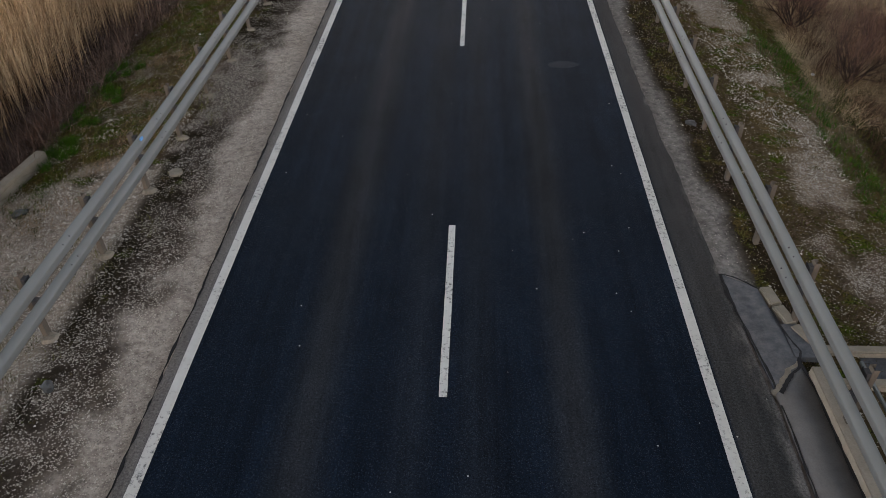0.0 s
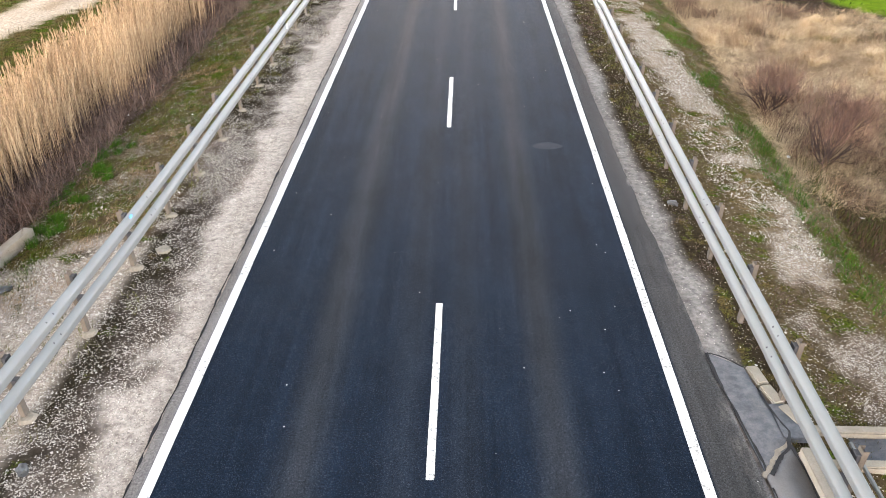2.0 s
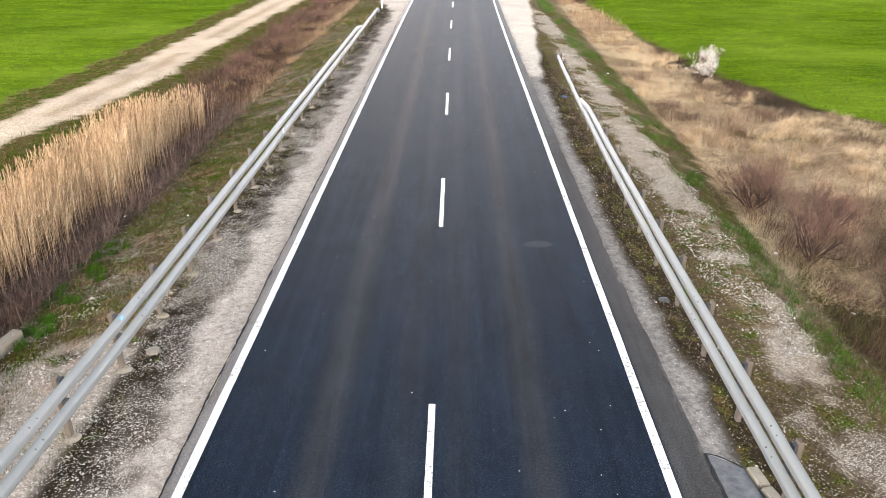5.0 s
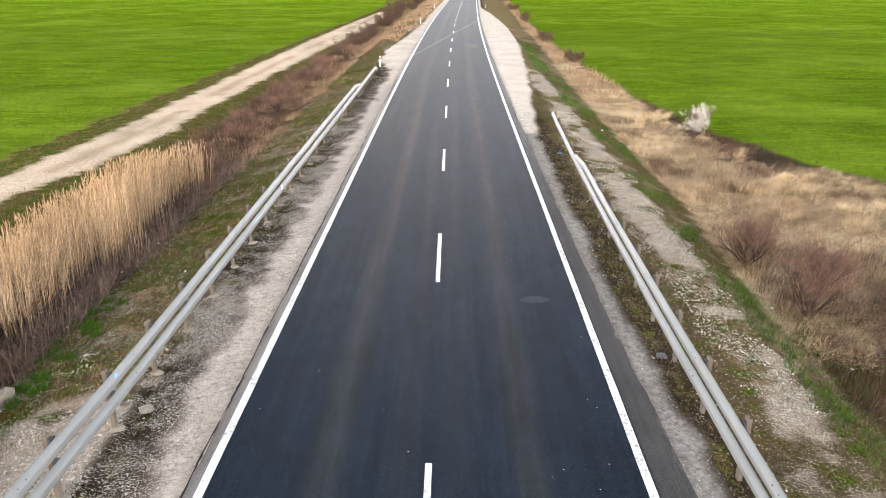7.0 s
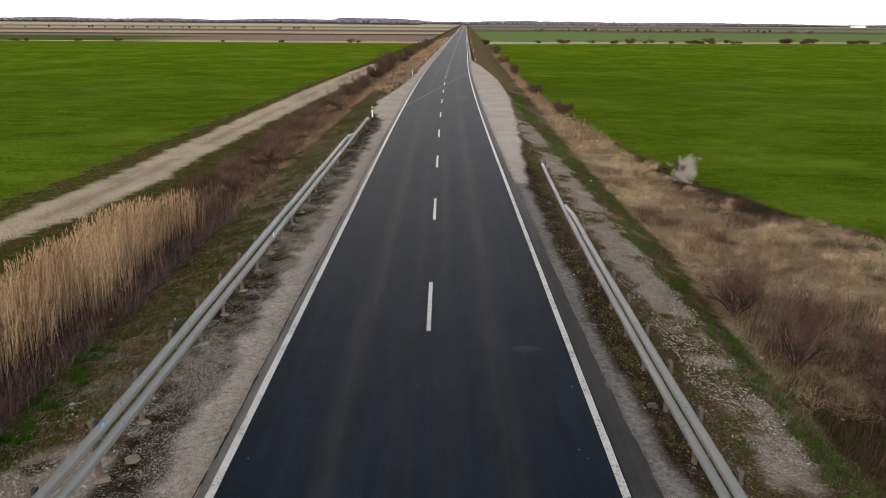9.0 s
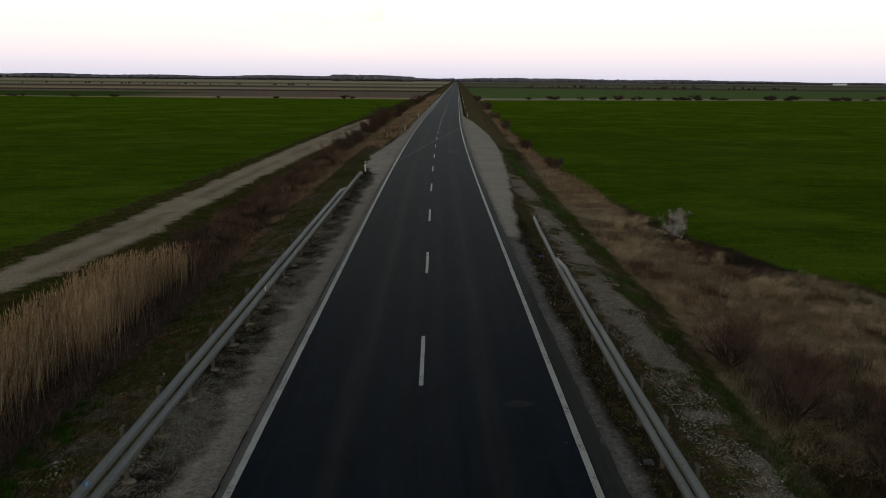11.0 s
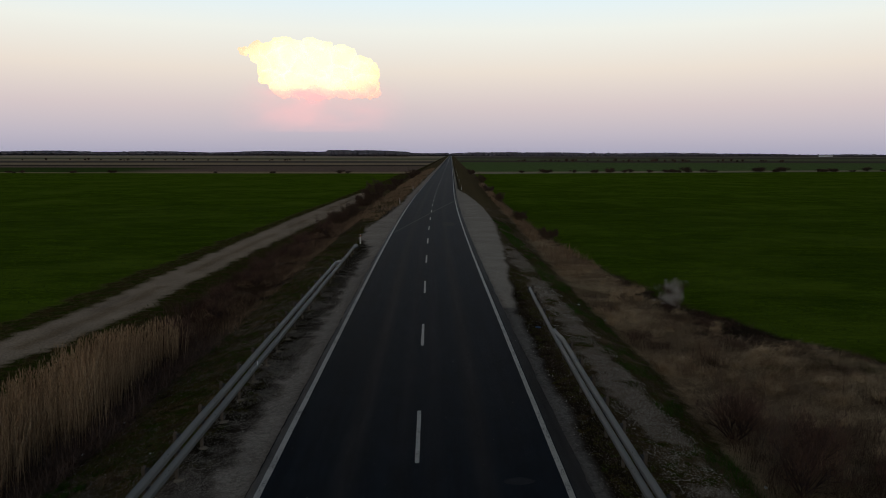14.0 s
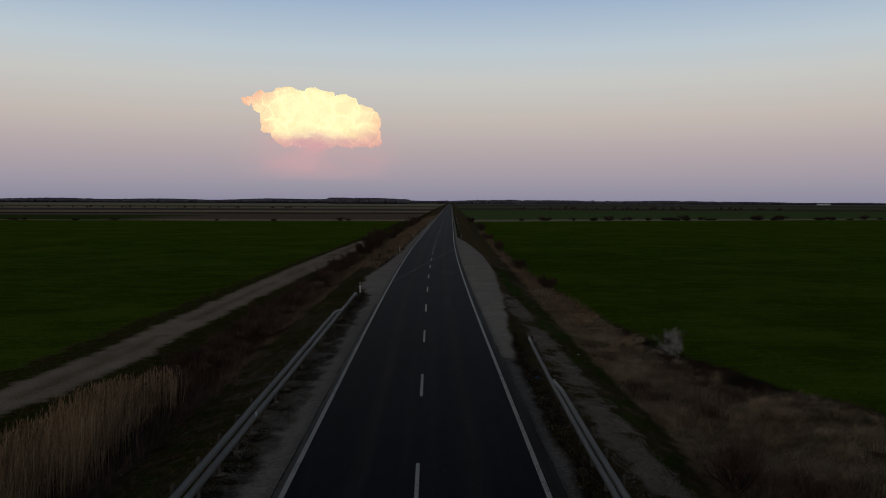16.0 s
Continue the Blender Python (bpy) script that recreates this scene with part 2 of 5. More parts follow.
BLOSSOM = foliage("white_blossom", (0.55, 0.52, 0.45), (0.85, 0.83, 0.78), patch=1.5)
BARK = plain("grey_brown_bark", (0.042, 0.028, 0.0224), 0.9, 0, 0.3, 8)
# Bare wood with the distance haze painted in as a paler, bluish grey.
HAZED_WOOD = foliage("haze_tinted_bare_wood", (0.118, 0.115, 0.142), (0.165, 0.157, 0.182), patch=0.004)
FARBUSH = foliage("distant_dark_bush", (0.0403, 0.0248, 0.0174), (0.1178, 0.0775, 0.0527), patch=0.05)
WHITE = plain("white_plastic", (0.58, 0.58, 0.56), 0.6, 0, 0.08)
BLACK = plain("black_plastic", (0.03, 0.03, 0.03), 0.6, 0, 0.15)
ORANGE = plain("orange_reflector", (0.75, 0.22, 0.06), 0.4, 0, 0.1)
NAVY = plain("faded_navy_plastic", (0.05, 0.085, 0.15), 0.7, 0, 0.3)
BLUE = plain("faded_blue_paint", (0.10, 0.28, 0.55), 0.7, 0, 0.2)
WALLWHITE = plain("far_white_wall", (0.72, 0.72, 0.72), 0.8, 0, 0.05)
ROOF = plain("far_grey_roof", (0.40, 0.40, 0.42), 0.8, 0, 0.1)


# ---- mesh helpers ----
def mesh_np(name, verts, faces, mat=None, smooth=False):
    """A mesh from an array of points and a list of face arrays (n x 3 or n x 4)."""
    me = bpy.data.meshes.new(name)
    verts = np.asarray(verts, dtype=np.float32)
    if isinstance(faces, np.ndarray):
        faces = [faces]
    me.vertices.add(len(verts))
    me.vertices.foreach_set("co", verts.ravel())
    loops = np.concatenate([f.ravel() for f in faces]).astype(np.int32)
    sizes = np.concatenate([np.full(len(f), f.shape[1]) for f in faces]).astype(np.int32)
    me.loops.add(len(loops))
    me.loops.foreach_set("vertex_index", loops)
    me.polygons.add(len(sizes))
    me.polygons.foreach_set("loop_start", np.concatenate([[0], np.cumsum(sizes)[:-1]]).astype(np.int32))
    me.polygons.foreach_set("loop_total", sizes)
    if smooth:
        me.polygons.foreach_set("use_smooth", np.ones(len(sizes), dtype=bool))
    me.update(calc_edges=True)
    me.validate()
    if mat:
        me.materials.append(mat)
    return me


def part(name, me, parent, label="", mat=None):
    """Links a mesh (or a bmesh) as one object under a thing or a part."""
    if isinstance(me, bmesh.types.BMesh):
        bm, me = me, bpy.data.meshes.new(name)
        bm.to_mesh(me)
        bm.free()
    if mat and not me.materials:
        me.materials.append(mat)
    ob = new(name, me)
    ob.parent = parent
    if label:
        tagged(ob, label)
    return ob


def box(bm, lo, hi, bevel=0.0):
    r = bmesh.ops.create_cube(bm, size=1.0)
    lo, hi = Vector(lo), Vector(hi)
    for v in r["verts"]:
        v.co = Vector([(lo[i] + hi[i]) / 2 + v.co[i] * (hi[i] - lo[i]) for i in range(3)])
    if bevel:
        es = list({e for v in r["verts"] for e in v.link_edges})
        bmesh.ops.bevel(bm, geom=es, offset=bevel, segments=2, affect="EDGES")
    return bm


def boxed(lo, hi, bevel=0.0):
    return box(bmesh.new(), lo, hi, bevel)


rng = np.random.default_rng(7)


def vnoise(x, y, s):
    """Smooth value noise on arrays, 0 to 1, cells of size s."""
    x, y = np.asarray(x) / s, np.asarray(y) / s
    xi, yi = np.floor(x).astype(np.int64), np.floor(y).astype(np.int64)
    fx, fy = x - xi, y - yi
    fx, fy = fx * fx * (3 - 2 * fx), fy * fy * (3 - 2 * fy)

    def h(a, b):
        n = (a * 374761393 + b * 668265263) & 0x7FFFFFFF
        n = ((n ^ (n >> 13)) * 1274126177) & 0x7FFFFFFF
        return ((n ^ (n >> 16)) & 0xFFFF) / 65535.0
    return (h(xi, yi) * (1 - fx) + h(xi + 1, yi) * fx) * (1 - fy) + (h(xi, yi + 1) * (1 - fx) + h(xi + 1, yi + 1) * fx) * fy


def fnoise(x, y, s):
    return 0.55 * vnoise(x, y, s) + 0.3 * vnoise(x + 17, y + 5, s / 2.3) + 0.15 * vnoise(x + 3, y + 41, s / 5.1)


# ---- the plan: u runs across the road, y along it; the road bends gently to the right far off ----
def xc(y):
    y = np.asarray(y, dtype=float)
    k = np.clip((y - 45) / 115, 0, 1)
    return 0.0275 * 115 * k * k / 2 + 0.0275 * np.maximum(y - 160, 0)


def height(u, y):
    """The ground beside the road: shoulder, slope, ditch and field."""
    u = np.asarray(u, dtype=float)
    left = np.interp(-u, [0, 4.2, 6.0, 8.0, 9.2, 10.8, 12.5, 14.5, 16.0, 20, 22.5], [-0.05, -0.05, -0.10, -0.28, -0.5, -1.05, -1.25, -1.15, -0.90, -0.88, -0.95])
    right = np.interp(u, [0, 4.4, 6.0, 8.0, 9.2, 10.5, 12.5, 15.0, 17, 20], [-0.05, -0.05, -0.12, -0.30, -0.75, -1.05, -1.15, -1.0, -0.9, -0.92])
    z = np.where(u < 0, left, right)
    w = np.clip((np.abs(u) - 4.6) / 3, 0, 1)
    return z + w * (0.10 * (fnoise(u, y, 2.5) - 0.5) + 0.05 * (vnoise(u, y, 0.5) - 0.5))


def place(u, y):
    return u + xc(y)


TURN_L = ([0, 8, 14, 38, 60, 66, 74, 84, 97, 121, 176, 400], [4.65, 4.75, 5.0, 4.95, 4.9, 5.2, 6.9, 7.2, 6.2, 5.2, 5.3, 5.2])
TURN_R = ([0, 10, 20, 38, 45, 60, 82, 100, 116, 135, 154, 165, 175, 400], [5.0, 5.0, 4.72, 4.85, 5.25, 6.4, 7.6, 8.2, 8.1, 7.4, 6.3, 5.2, 4.7, 4.7])
FIELD_R = ([0, 25, 33, 37, 45, 59, 82, 116, 214, 350], [30, 25, 20.5, 18.0, 15.8, 14.4, 13.4, 13.0, 13.6, 14.0])
TRACK_IN = ([0, 31, 34, 38, 45, 57, 104, 170], [19.5, 18.5, 17.8, 17.0, 16.6, 16.6, 15.2, 14.6])
TRACK_OUT = ([0, 34, 45, 68, 131, 170], [21.5, 20.6, 19.9, 19.7, 18.9, 17.8])
FIELD_L = ([0, 38, 51, 75, 139, 227, 350], [24, 23.0, 22.5, 21.8, 20.0, 19.5, 20])


def zones(u, y):
    """Surface colours and how much crushed stone, moss and crop lie where."""
    x = place(u, y)
    n = len(u)
    tone = np.tile(np.array([0.105, 0.085, 0.062]), (n, 1))
    stone, moss, rows = np.zeros(n), np.zeros(n), np.zeros(n)
    wob = 1.5 * (fnoise(u, y, 1.3) - 0.5)
    wob2 = (fnoise(u + 50, y, 6.0) - 0.5)
    a = -u
    aw = a + 0.5 * wob + 0.55 * (vnoise(u + 7, y, 0.34) - 0.5)

    def put(mask, c, st=None, mo=None, ro=None):
        tone[mask] = c
        for arr, v in ((stone, st), (moss, mo), (rows, ro)):
            if v is not None:
                arr[mask] = v

    # left side, from the road outwards
    L = u < 0
    put(L & (aw > 4.8), (0.050, 0.039, 0.031), 0.40, 0.14)
    put(L & (aw > 5.55), (0.020, 0.0155, 0.010), 0.20, 0.30)
    put(L & (aw > 4.9) & (aw < 6.4) & (wob2 + 0.6 * wob > 0.16), (0.093, 0.0744, 0.062), 0.60, 0.05)
    put(L & (aw > 6.5), (0.0651, 0.0459, 0.0248), 0.14, 0.46)
    put(L & (aw > 6.5) & (wob2 + 0.5 * wob > 0.28), (0.0806, 0.0589, 0.0372), 0.36, 0.30)
    put(L & (aw > 6.5) & (wob2 - 0.4 * wob < -0.12), (0.0211, 0.0174, 0.0087), 0.04, 0.58)
    near_gravel = L & (a > 6.2) & (a < 9.6) & (y + 4 * wob < 14.5)
    put(near_gravel, (0.24, 0.20, 0.165), 0.60, 0.12)
    put(L & (aw > 9.6), (0.0527, 0.036, 0.026), 0.05, 0.15)
    put(L & (aw > 10.6), (0.0558, 0.0347, 0.0223), 0, 0.05)
    put(L & (aw > 14.6), (0.0992, 0.0806, 0.0372), 0, 0.55)
    ti, to = np.interp(y, *TRACK_IN), np.interp(y, *TRACK_OUT)
    tr = L & (aw > ti) & (aw < to) & (y < 172)
    put(tr, (0.408, 0.3162, 0.2346), 0.10, 0)
    mid = tr & (np.abs(a - (ti + to) / 2 + 0.3 * wob) < 0.42) & (wob2 > -0.12)
    put(mid, (0.285, 0.212, 0.145), 0.05, 0.22)
    rut = tr & (np.abs(np.abs(a - (ti + to) / 2) - 0.8) < 0.25) & (wob2 > 0.05)
    put(rut, (0.30, 0.232, 0.175))
    put(L & (aw >= to) & (y < 172) | L & (y >= 172) & (aw > 15), (0.1054, 0.0868, 0.0372), 0, 0.52)
    fl = np.interp(y, *FIELD_L)
    put(L & (a + 1.2 * wob > fl), (0.0899, 0.1457, 0.0068), 0, 0, 1.0)
    # right side
    R = u > 0
    put(R & (u + 0.5 * wob > 4.5), (0.026, 0.019, 0.012), 0.05, 0.34)
    put(R & (u + 0.5 * wob > 5.7), (0.060, 0.044, 0.024), 0.08, 0.40)
    uw = u + 0.7 * wob + 0.7 * (vnoise(u + 2, y, 0.4) - 0.5)
    g = R & (uw > 6.75) & (uw < 8.05) & ((y + 3 * wob > 13.0) | (wob2 - 0.3 * wob > 0.02))
    put(g, (0.19, 0.15, 0.112), 0.70, 0.10)
    put(g & (wob2 + 0.35 * wob > 0.06), (0.0992, 0.0713, 0.0372), 0.16, 0.42)
    near_stone = R & (np.hypot(u - 7.55, (y - 10.6) * 0.55) + 0.9 * wob + 0.8 * (vnoise(u, y + 3, 0.4) - 0.5) < 0.7)
    put(near_stone, (0.115, 0.09, 0.066), 0.66, 0.10)
    put(R & (u + 0.7 * wob > 8.2), (0.062, 0.0471, 0.0223), 0.08, 0.42)
    put(R & (u + 0.7 * wob > 8.2) & (wob2 - 0.5 * wob > 0.06), (0.124, 0.0899, 0.0527), 0.12, 0.20)
    edge = np.interp(y, [0, 17, 25, 30, 50, 90, 175], [8.9, 8.8, 9.1, 9.4, 9.5, 10.6, 10.9])
    put(R & (u + 0.8 * wob > edge + 0.5), (0.21, 0.148, 0.088), 0, 0.12)
    put(R & (u + 0.8 * wob > edge + 0.5) & (wob2 + 0.3 * wob > 0.02), (0.34, 0.255, 0.1598), 0, 0.06)
    put(R & (u + 0.8 * wob > edge + 0.5) & (y + 5 * wob < 19), (0.050, 0.037, 0.020), 0.02, 0.28)
    fr = np.interp(y, *FIELD_R)
    put(R & (u + 1.2 * wob > fr - 3.3 * np.clip((58 - y) / 20, 0.2, 1)), (0.031, 0.0223, 0.0155), 0.02, 0.30)
    put(R & (u + 0.8 * wob > fr), (0.0899, 0.1457, 0.0068), 0, 0, 1.0)
    dryv = (y > 95 + 60 * (wob2 + 0.2)) & (np.abs(u) > 5.2) & (np.abs(u) < 13.5)
    put(dryv, (0.124, 0.093, 0.0496), 0.02, 0.34)
    # pale gravel margins and lay-bys
    gl, gr = np.interp(y, *TURN_L), np.interp(y, *TURN_R)
    m = L & (aw < gl) & (a > 3.9)
    put(m, (0.34, 0.2958, 0.2618), 0.45, 0.0)
    m = R & (u + 0.3 * wob < gr) & (u > 3.9)
    put(m, (0.185, 0.17, 0.158), 0.04, 0.0)
    put(R & (u + 0.3 * wob < gr) & (u > 4.2) & (y > 40), (0.42, 0.37, 0.315), 0.12, 0.0)
    put(L & (aw < gl) & (a > 4.2) & (y > 58), (0.40, 0.345, 0.295), 0.12, 0.0)
    # far country: strips of fields one behind another
    far = y > np.where(u < 0, 340, 330 + 0.25 * x) + 3 * wob2
    wide = far & (np.abs(u) > np.where(u < 0, 16, 13))
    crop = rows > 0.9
    # Distance haze is put into the crop colour as brightening; noise adds patches.
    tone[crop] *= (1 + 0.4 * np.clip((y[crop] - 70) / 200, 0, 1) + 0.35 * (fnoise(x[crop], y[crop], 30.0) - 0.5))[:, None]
    strips_l = [(0, (0.488, 0.355, 0.217)), (350, (0.257, 0.179, 0.145)), (510, (0.0967, 0.0726, 0.0629)), (570, (0.467, 0.35, 0.233)),
                (690, (0.155, 0.121, 0.106)), (860, (0.445, 0.34, 0.233)), (1100, (0.184, 0.193, 0.116)), (1450, (0.509, 0.403, 0.287)), (2300, (0.386, 0.329, 0.29))]
    strips_r = [(0, (0.442, 0.362, 0.248)), (345, (0.145, 0.202, 0.0725)), (760, (0.129, 0.101, 0.0846)), (980, (0.193, 0.202, 0.113)), (1400, (0.137, 0.117, 0.105)),
                (1900, (0.274, 0.226, 0.185))]
    skew = y + 40 * (vnoise(x, y * 0, 700.0) - 0.5)
    for y0, c in strips_l:
        put(wide & (u < 0) & (skew > y0 + 40 * (vnoise(x + y0, y * 0 + y0, 300.0) - 0.5) * (y0 > 400)), c, 0, 0, 0.15)
    for y0, c in strips_r:
        put(wide & (u > 0) & (skew - 0.25 * x * (y < 700) > y0), c, 0, 0, 0.15)
    put(wide & (u < 0) & (x < -150 - 60 * wob2) & (y > 352) & (y < 470), (0.0744, 0.1116, 0.031), 0, 0, 0.3)
    put((y < -2) & (np.abs(u) < 30) & (np.abs(u) > 9), (0.0992, 0.0806, 0.0434), 0, 0.4)
    return tone, stone, moss, rows


def grid_lines(spec):
    out = [spec[0][0]]
    for a, b, s in spec:
        k = max(1, int(round((b - a) / s)))
        out += list(np.linspace(a, b, k + 1)[1:])
    return np.array(out)


def build_ground():
    half = [(0, 4.0, 1.0), (4.0, 10.0, 0.13), (10, 24, 0.28), (24, 60, 2.0), (60, 240, 9), (240, 1000, 50), (1000, 4200, 400)]
    p = grid_lines(half)
    us = np.concatenate([-p[::-1], p[1:]])
    ys = grid_lines([(-1500, -100, 200), (-100, -10, 10), (-10, 3, 1.0), (3, 36, 0.15), (36, 80, 0.3), (80, 180, 1.0), (180, 330, 4), (330, 370, 2.5), (370, 600, 8), (600, 1200, 25), (1200, 4800, 150)])
    U, Y = np.meshgrid(us, ys)
    u, y = U.ravel(), Y.ravel()
    z = height(u, y)
    verts = np.stack([place(u, y), y, z], 1)
    nu, ny = len(us), len(ys)
    i = (np.arange(ny - 1)[:, None] * nu + np.arange(nu - 1)[None, :]).ravel()
    faces = np.stack([i, i + 1, i + nu + 1, i + nu], 1)
    me = mesh_np("ground", verts, faces, GROUND, smooth=True)
    tone, stone, moss, rows = zones(u, y)
    data = np.concatenate([tone, stone[:, None], moss[:, None], rows[:, None]], 1).reshape(ny, nu, 6)
    for _ in range(1):
        data[1:-1] = (data[:-2] + 2 * data[1:-1] + data[2:]) / 4
        data[:, 1:-1] = (data[:, :-2] + 2 * data[:, 1:-1] + data[:, 2:]) / 4
    data = data.reshape(-1, 6)
    tone, stone, moss, rows = data[:, :3], data[:, 3], data[:, 4], data[:, 5]
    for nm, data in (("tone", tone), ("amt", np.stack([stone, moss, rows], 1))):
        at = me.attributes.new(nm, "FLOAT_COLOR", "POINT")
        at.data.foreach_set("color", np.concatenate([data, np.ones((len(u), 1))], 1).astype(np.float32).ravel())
    ob = new("ground", me)
    return tagged(ob, "flat farmland with gravel verges, mossy slopes and green fields", "ground", kind="structure")


ground = build_ground()


# ---- road ----
def strip(name, y0, y1, u0, u1, z, mat, step=1.0, ragged=0.0, thick=0.0):
    """A strip along the road between two offsets (numbers or functions of y), with an optional depth below."""
    ys = np.linspace(y0, y1, max(2, int((y1 - y0) / step) + 1))
    a = (u0(ys) if callable(u0) else np.full(len(ys), u0)) + ragged * (fnoise(ys * 0 + 3, ys, 0.9) - 0.5)
    b = (u1(ys) if callable(u1) else np.full(len(ys), u1)) + ragged * (fnoise(ys * 0 + 31, ys, 0.9) - 0.5)
    a, b = a + ragged * 0.6 * (vnoise(ys * 0 + 8, ys, 0.13) - 0.5), b + ragged * 0.6 * (vnoise(ys * 0 + 61, ys, 0.13) - 0.5)
    n = len(ys)
    cols = [(a, z), (b, z)] if not thick else [(a, z - thick), (a, z), (b, z), (b, z - thick)]
    verts = np.concatenate([np.stack([place(c, ys), ys, np.full(n, zz)], 1) for c, zz in cols])
    i = np.arange(n - 1)
    faces = [np.stack([i + k * n, i + (k + 1) * n, i + (k + 1) * n + 1, i + k * n + 1], 1) for k in range(len(cols) - 1)]
    return mesh_np(name, verts, faces, mat)


def build_road():
    ys = grid_lines([(-300, 0, 10), (0, 40, 0.2), (40, 120, 0.8), (120, 400, 5), (400, 4700, 60)])
    n = len(ys)
    rag = lambda k: 0.12 * (fnoise(ys * 0 + k, ys, 1.1) - 0.5) + 0.06 * (vnoise(ys * 0 + k, ys, 0.35) - 0.5)
    left = -4.09 + 0.5 * rag(3)
    right = np.interp(ys, [0, 8, 10.6, 15, 20, 40, 60, 5000], [4.6, 4.6, 4.52, 4.40, 4.32, 4.22, 4.2, 4.2]) + 0.6 * rag(77)
    cols = [left - 0.02, left] + [np.full(n, c) for c in (-3.9, -2.6, -1.8, -1.0, 0, 1.0, 1.8, 2.6, 3.9)] + [right, right + 0.02]
    zs = [-0.09] + [0.0] * (len(cols) - 2) + [-0.09]
    verts = np.concatenate([np.stack([place(c, ys), ys, np.full(n, z)], 1) for c, z in zip(cols, zs)])
    i = np.arange(n - 1)
    faces = [np.stack([i + k * n, i + (k + 1) * n, i + (k + 1) * n + 1, i + k * n + 1], 1) for k in range(len(cols) - 1)]
    me = mesh_np("road", verts, faces, ASPHALT)
    at = me.attributes.new("across", "FLOAT", "POINT")
    at.data.foreach_set("value", np.concatenate(cols).astype(np.float32))
    road = tagged(new("road", me), "dark two-lane asphalt road with paler wheel tracks", "road", kind="structure")
    for name, c in (("edge_line", -3.825), ("edge_line", 3.785)):
        part(name, strip(name, -100, 1500, c - 0.08, c + 0.08, 0.004, PAINT, 0.5, 0.012), road, "worn white edge line")
    for k in range(-3, 40):
        y0 = 8.0 + 12 * k
        part("lane_dash", strip("lane_dash", y0, y0 + 4.0, -0.06, 0.06, 0.004, PAINT, 0.25, 0.008), road)
    part("lane_dash", strip("lane_line", 488, 1500, -0.06, 0.06, 0.004, PAINT, 5), road)
    part("edge_crack", strip("edge_crack", -20, 60, -4.115, -4.085, 0.004, TAR_AND_SHADOW, 0.15, 0.07), road, "dark ragged crack along the asphalt edge")
    part("crack_seal", strip("crack_seal", 76.5, 131, lambda t: -3.75 + (t - 76.5) * 0.142 - 0.07, lambda t: -3.75 + (t - 76.5) * 0.142 + 0.07, 0.0045, SEAL, 0.7, 0.1), road, "pale filled crack running aslant")
    part("cross_joint", strip("cross_joint", 71.3, 71.45, -3.74, 3.7, 0.0035, PALE_STAIN, 0.15), road, "pale cross joint in the asphalt")
    blot = lambda y0, h: (lambda t: h * np.sqrt(np.clip(1 - ((t - y0) / (3.2 * h)) ** 2, 0.01, 1)))
    b1 = blot(86.5, 0.8)
    part("oil_stain", strip("oil_stain", 84.2, 88.8, lambda t: 2.2 - b1(t), lambda t: 2.2 + b1(t), 0.003, STAIN, 0.2, 0.4), road, "dark stain on the asphalt")
    b2 = lambda t: 0.40 * np.sqrt(np.clip(1 - ((t - 18.88) / 0.22) ** 2, 0.01, 1))
    part("scuff", strip("scuff", 18.66, 19.1, lambda t: 2.6 - b2(t), lambda t: 2.6 + b2(t), 0.003, PALE_STAIN, 0.03, 0.2), road, "pale scuffed spot")
    return road


road = build_road()


# ---- guardrails ----
def rail_x(side, y):
    return -5.98 - 0.022 * max(0.0, 13 - y) if side < 0 else 5.21 + 0.0006 * max(0.0, y - 5) ** 2


BEAM = [(0.012, 0.155), (-0.012, 0.148), (-0.082, 0.078), (-0.086, 0.068), (-0.052, -0.078), (-0.044, -0.090), (0.00, -0.132), (0.010, -0.145)]


def beam_mesh(side, pts, lap=0.0):
    """A folded steel beam swept along points (y, z of its middle, sideways shift)."""
    verts, n = [], len(BEAM)
    for y, z, dx in pts:
        x = rail_x(side, y) + dx * side
        for d, h in BEAM:
            verts.append((x + (d - lap) * side, y, z + h))
        for d, h in BEAM:
            verts.append((x + (d - lap) * side + 0.004 * side, y, z + h))
    k, faces = 2 * n, []
    for j in range(len(pts) - 1):
        for q in range(n - 1):
            a = j * k + q
            faces.append((a, a + 1, a + k + 1, a + k))
            b = a + n
            faces.append((b, b + k, b + k + 1, b + 1))
        for q in (0, n - 1):
            a, b = j * k + q, j * k + q + n
            faces.append((a, a + k, b + k, b))
    return mesh_np("beam", verts, np.array(faces), STEEL)


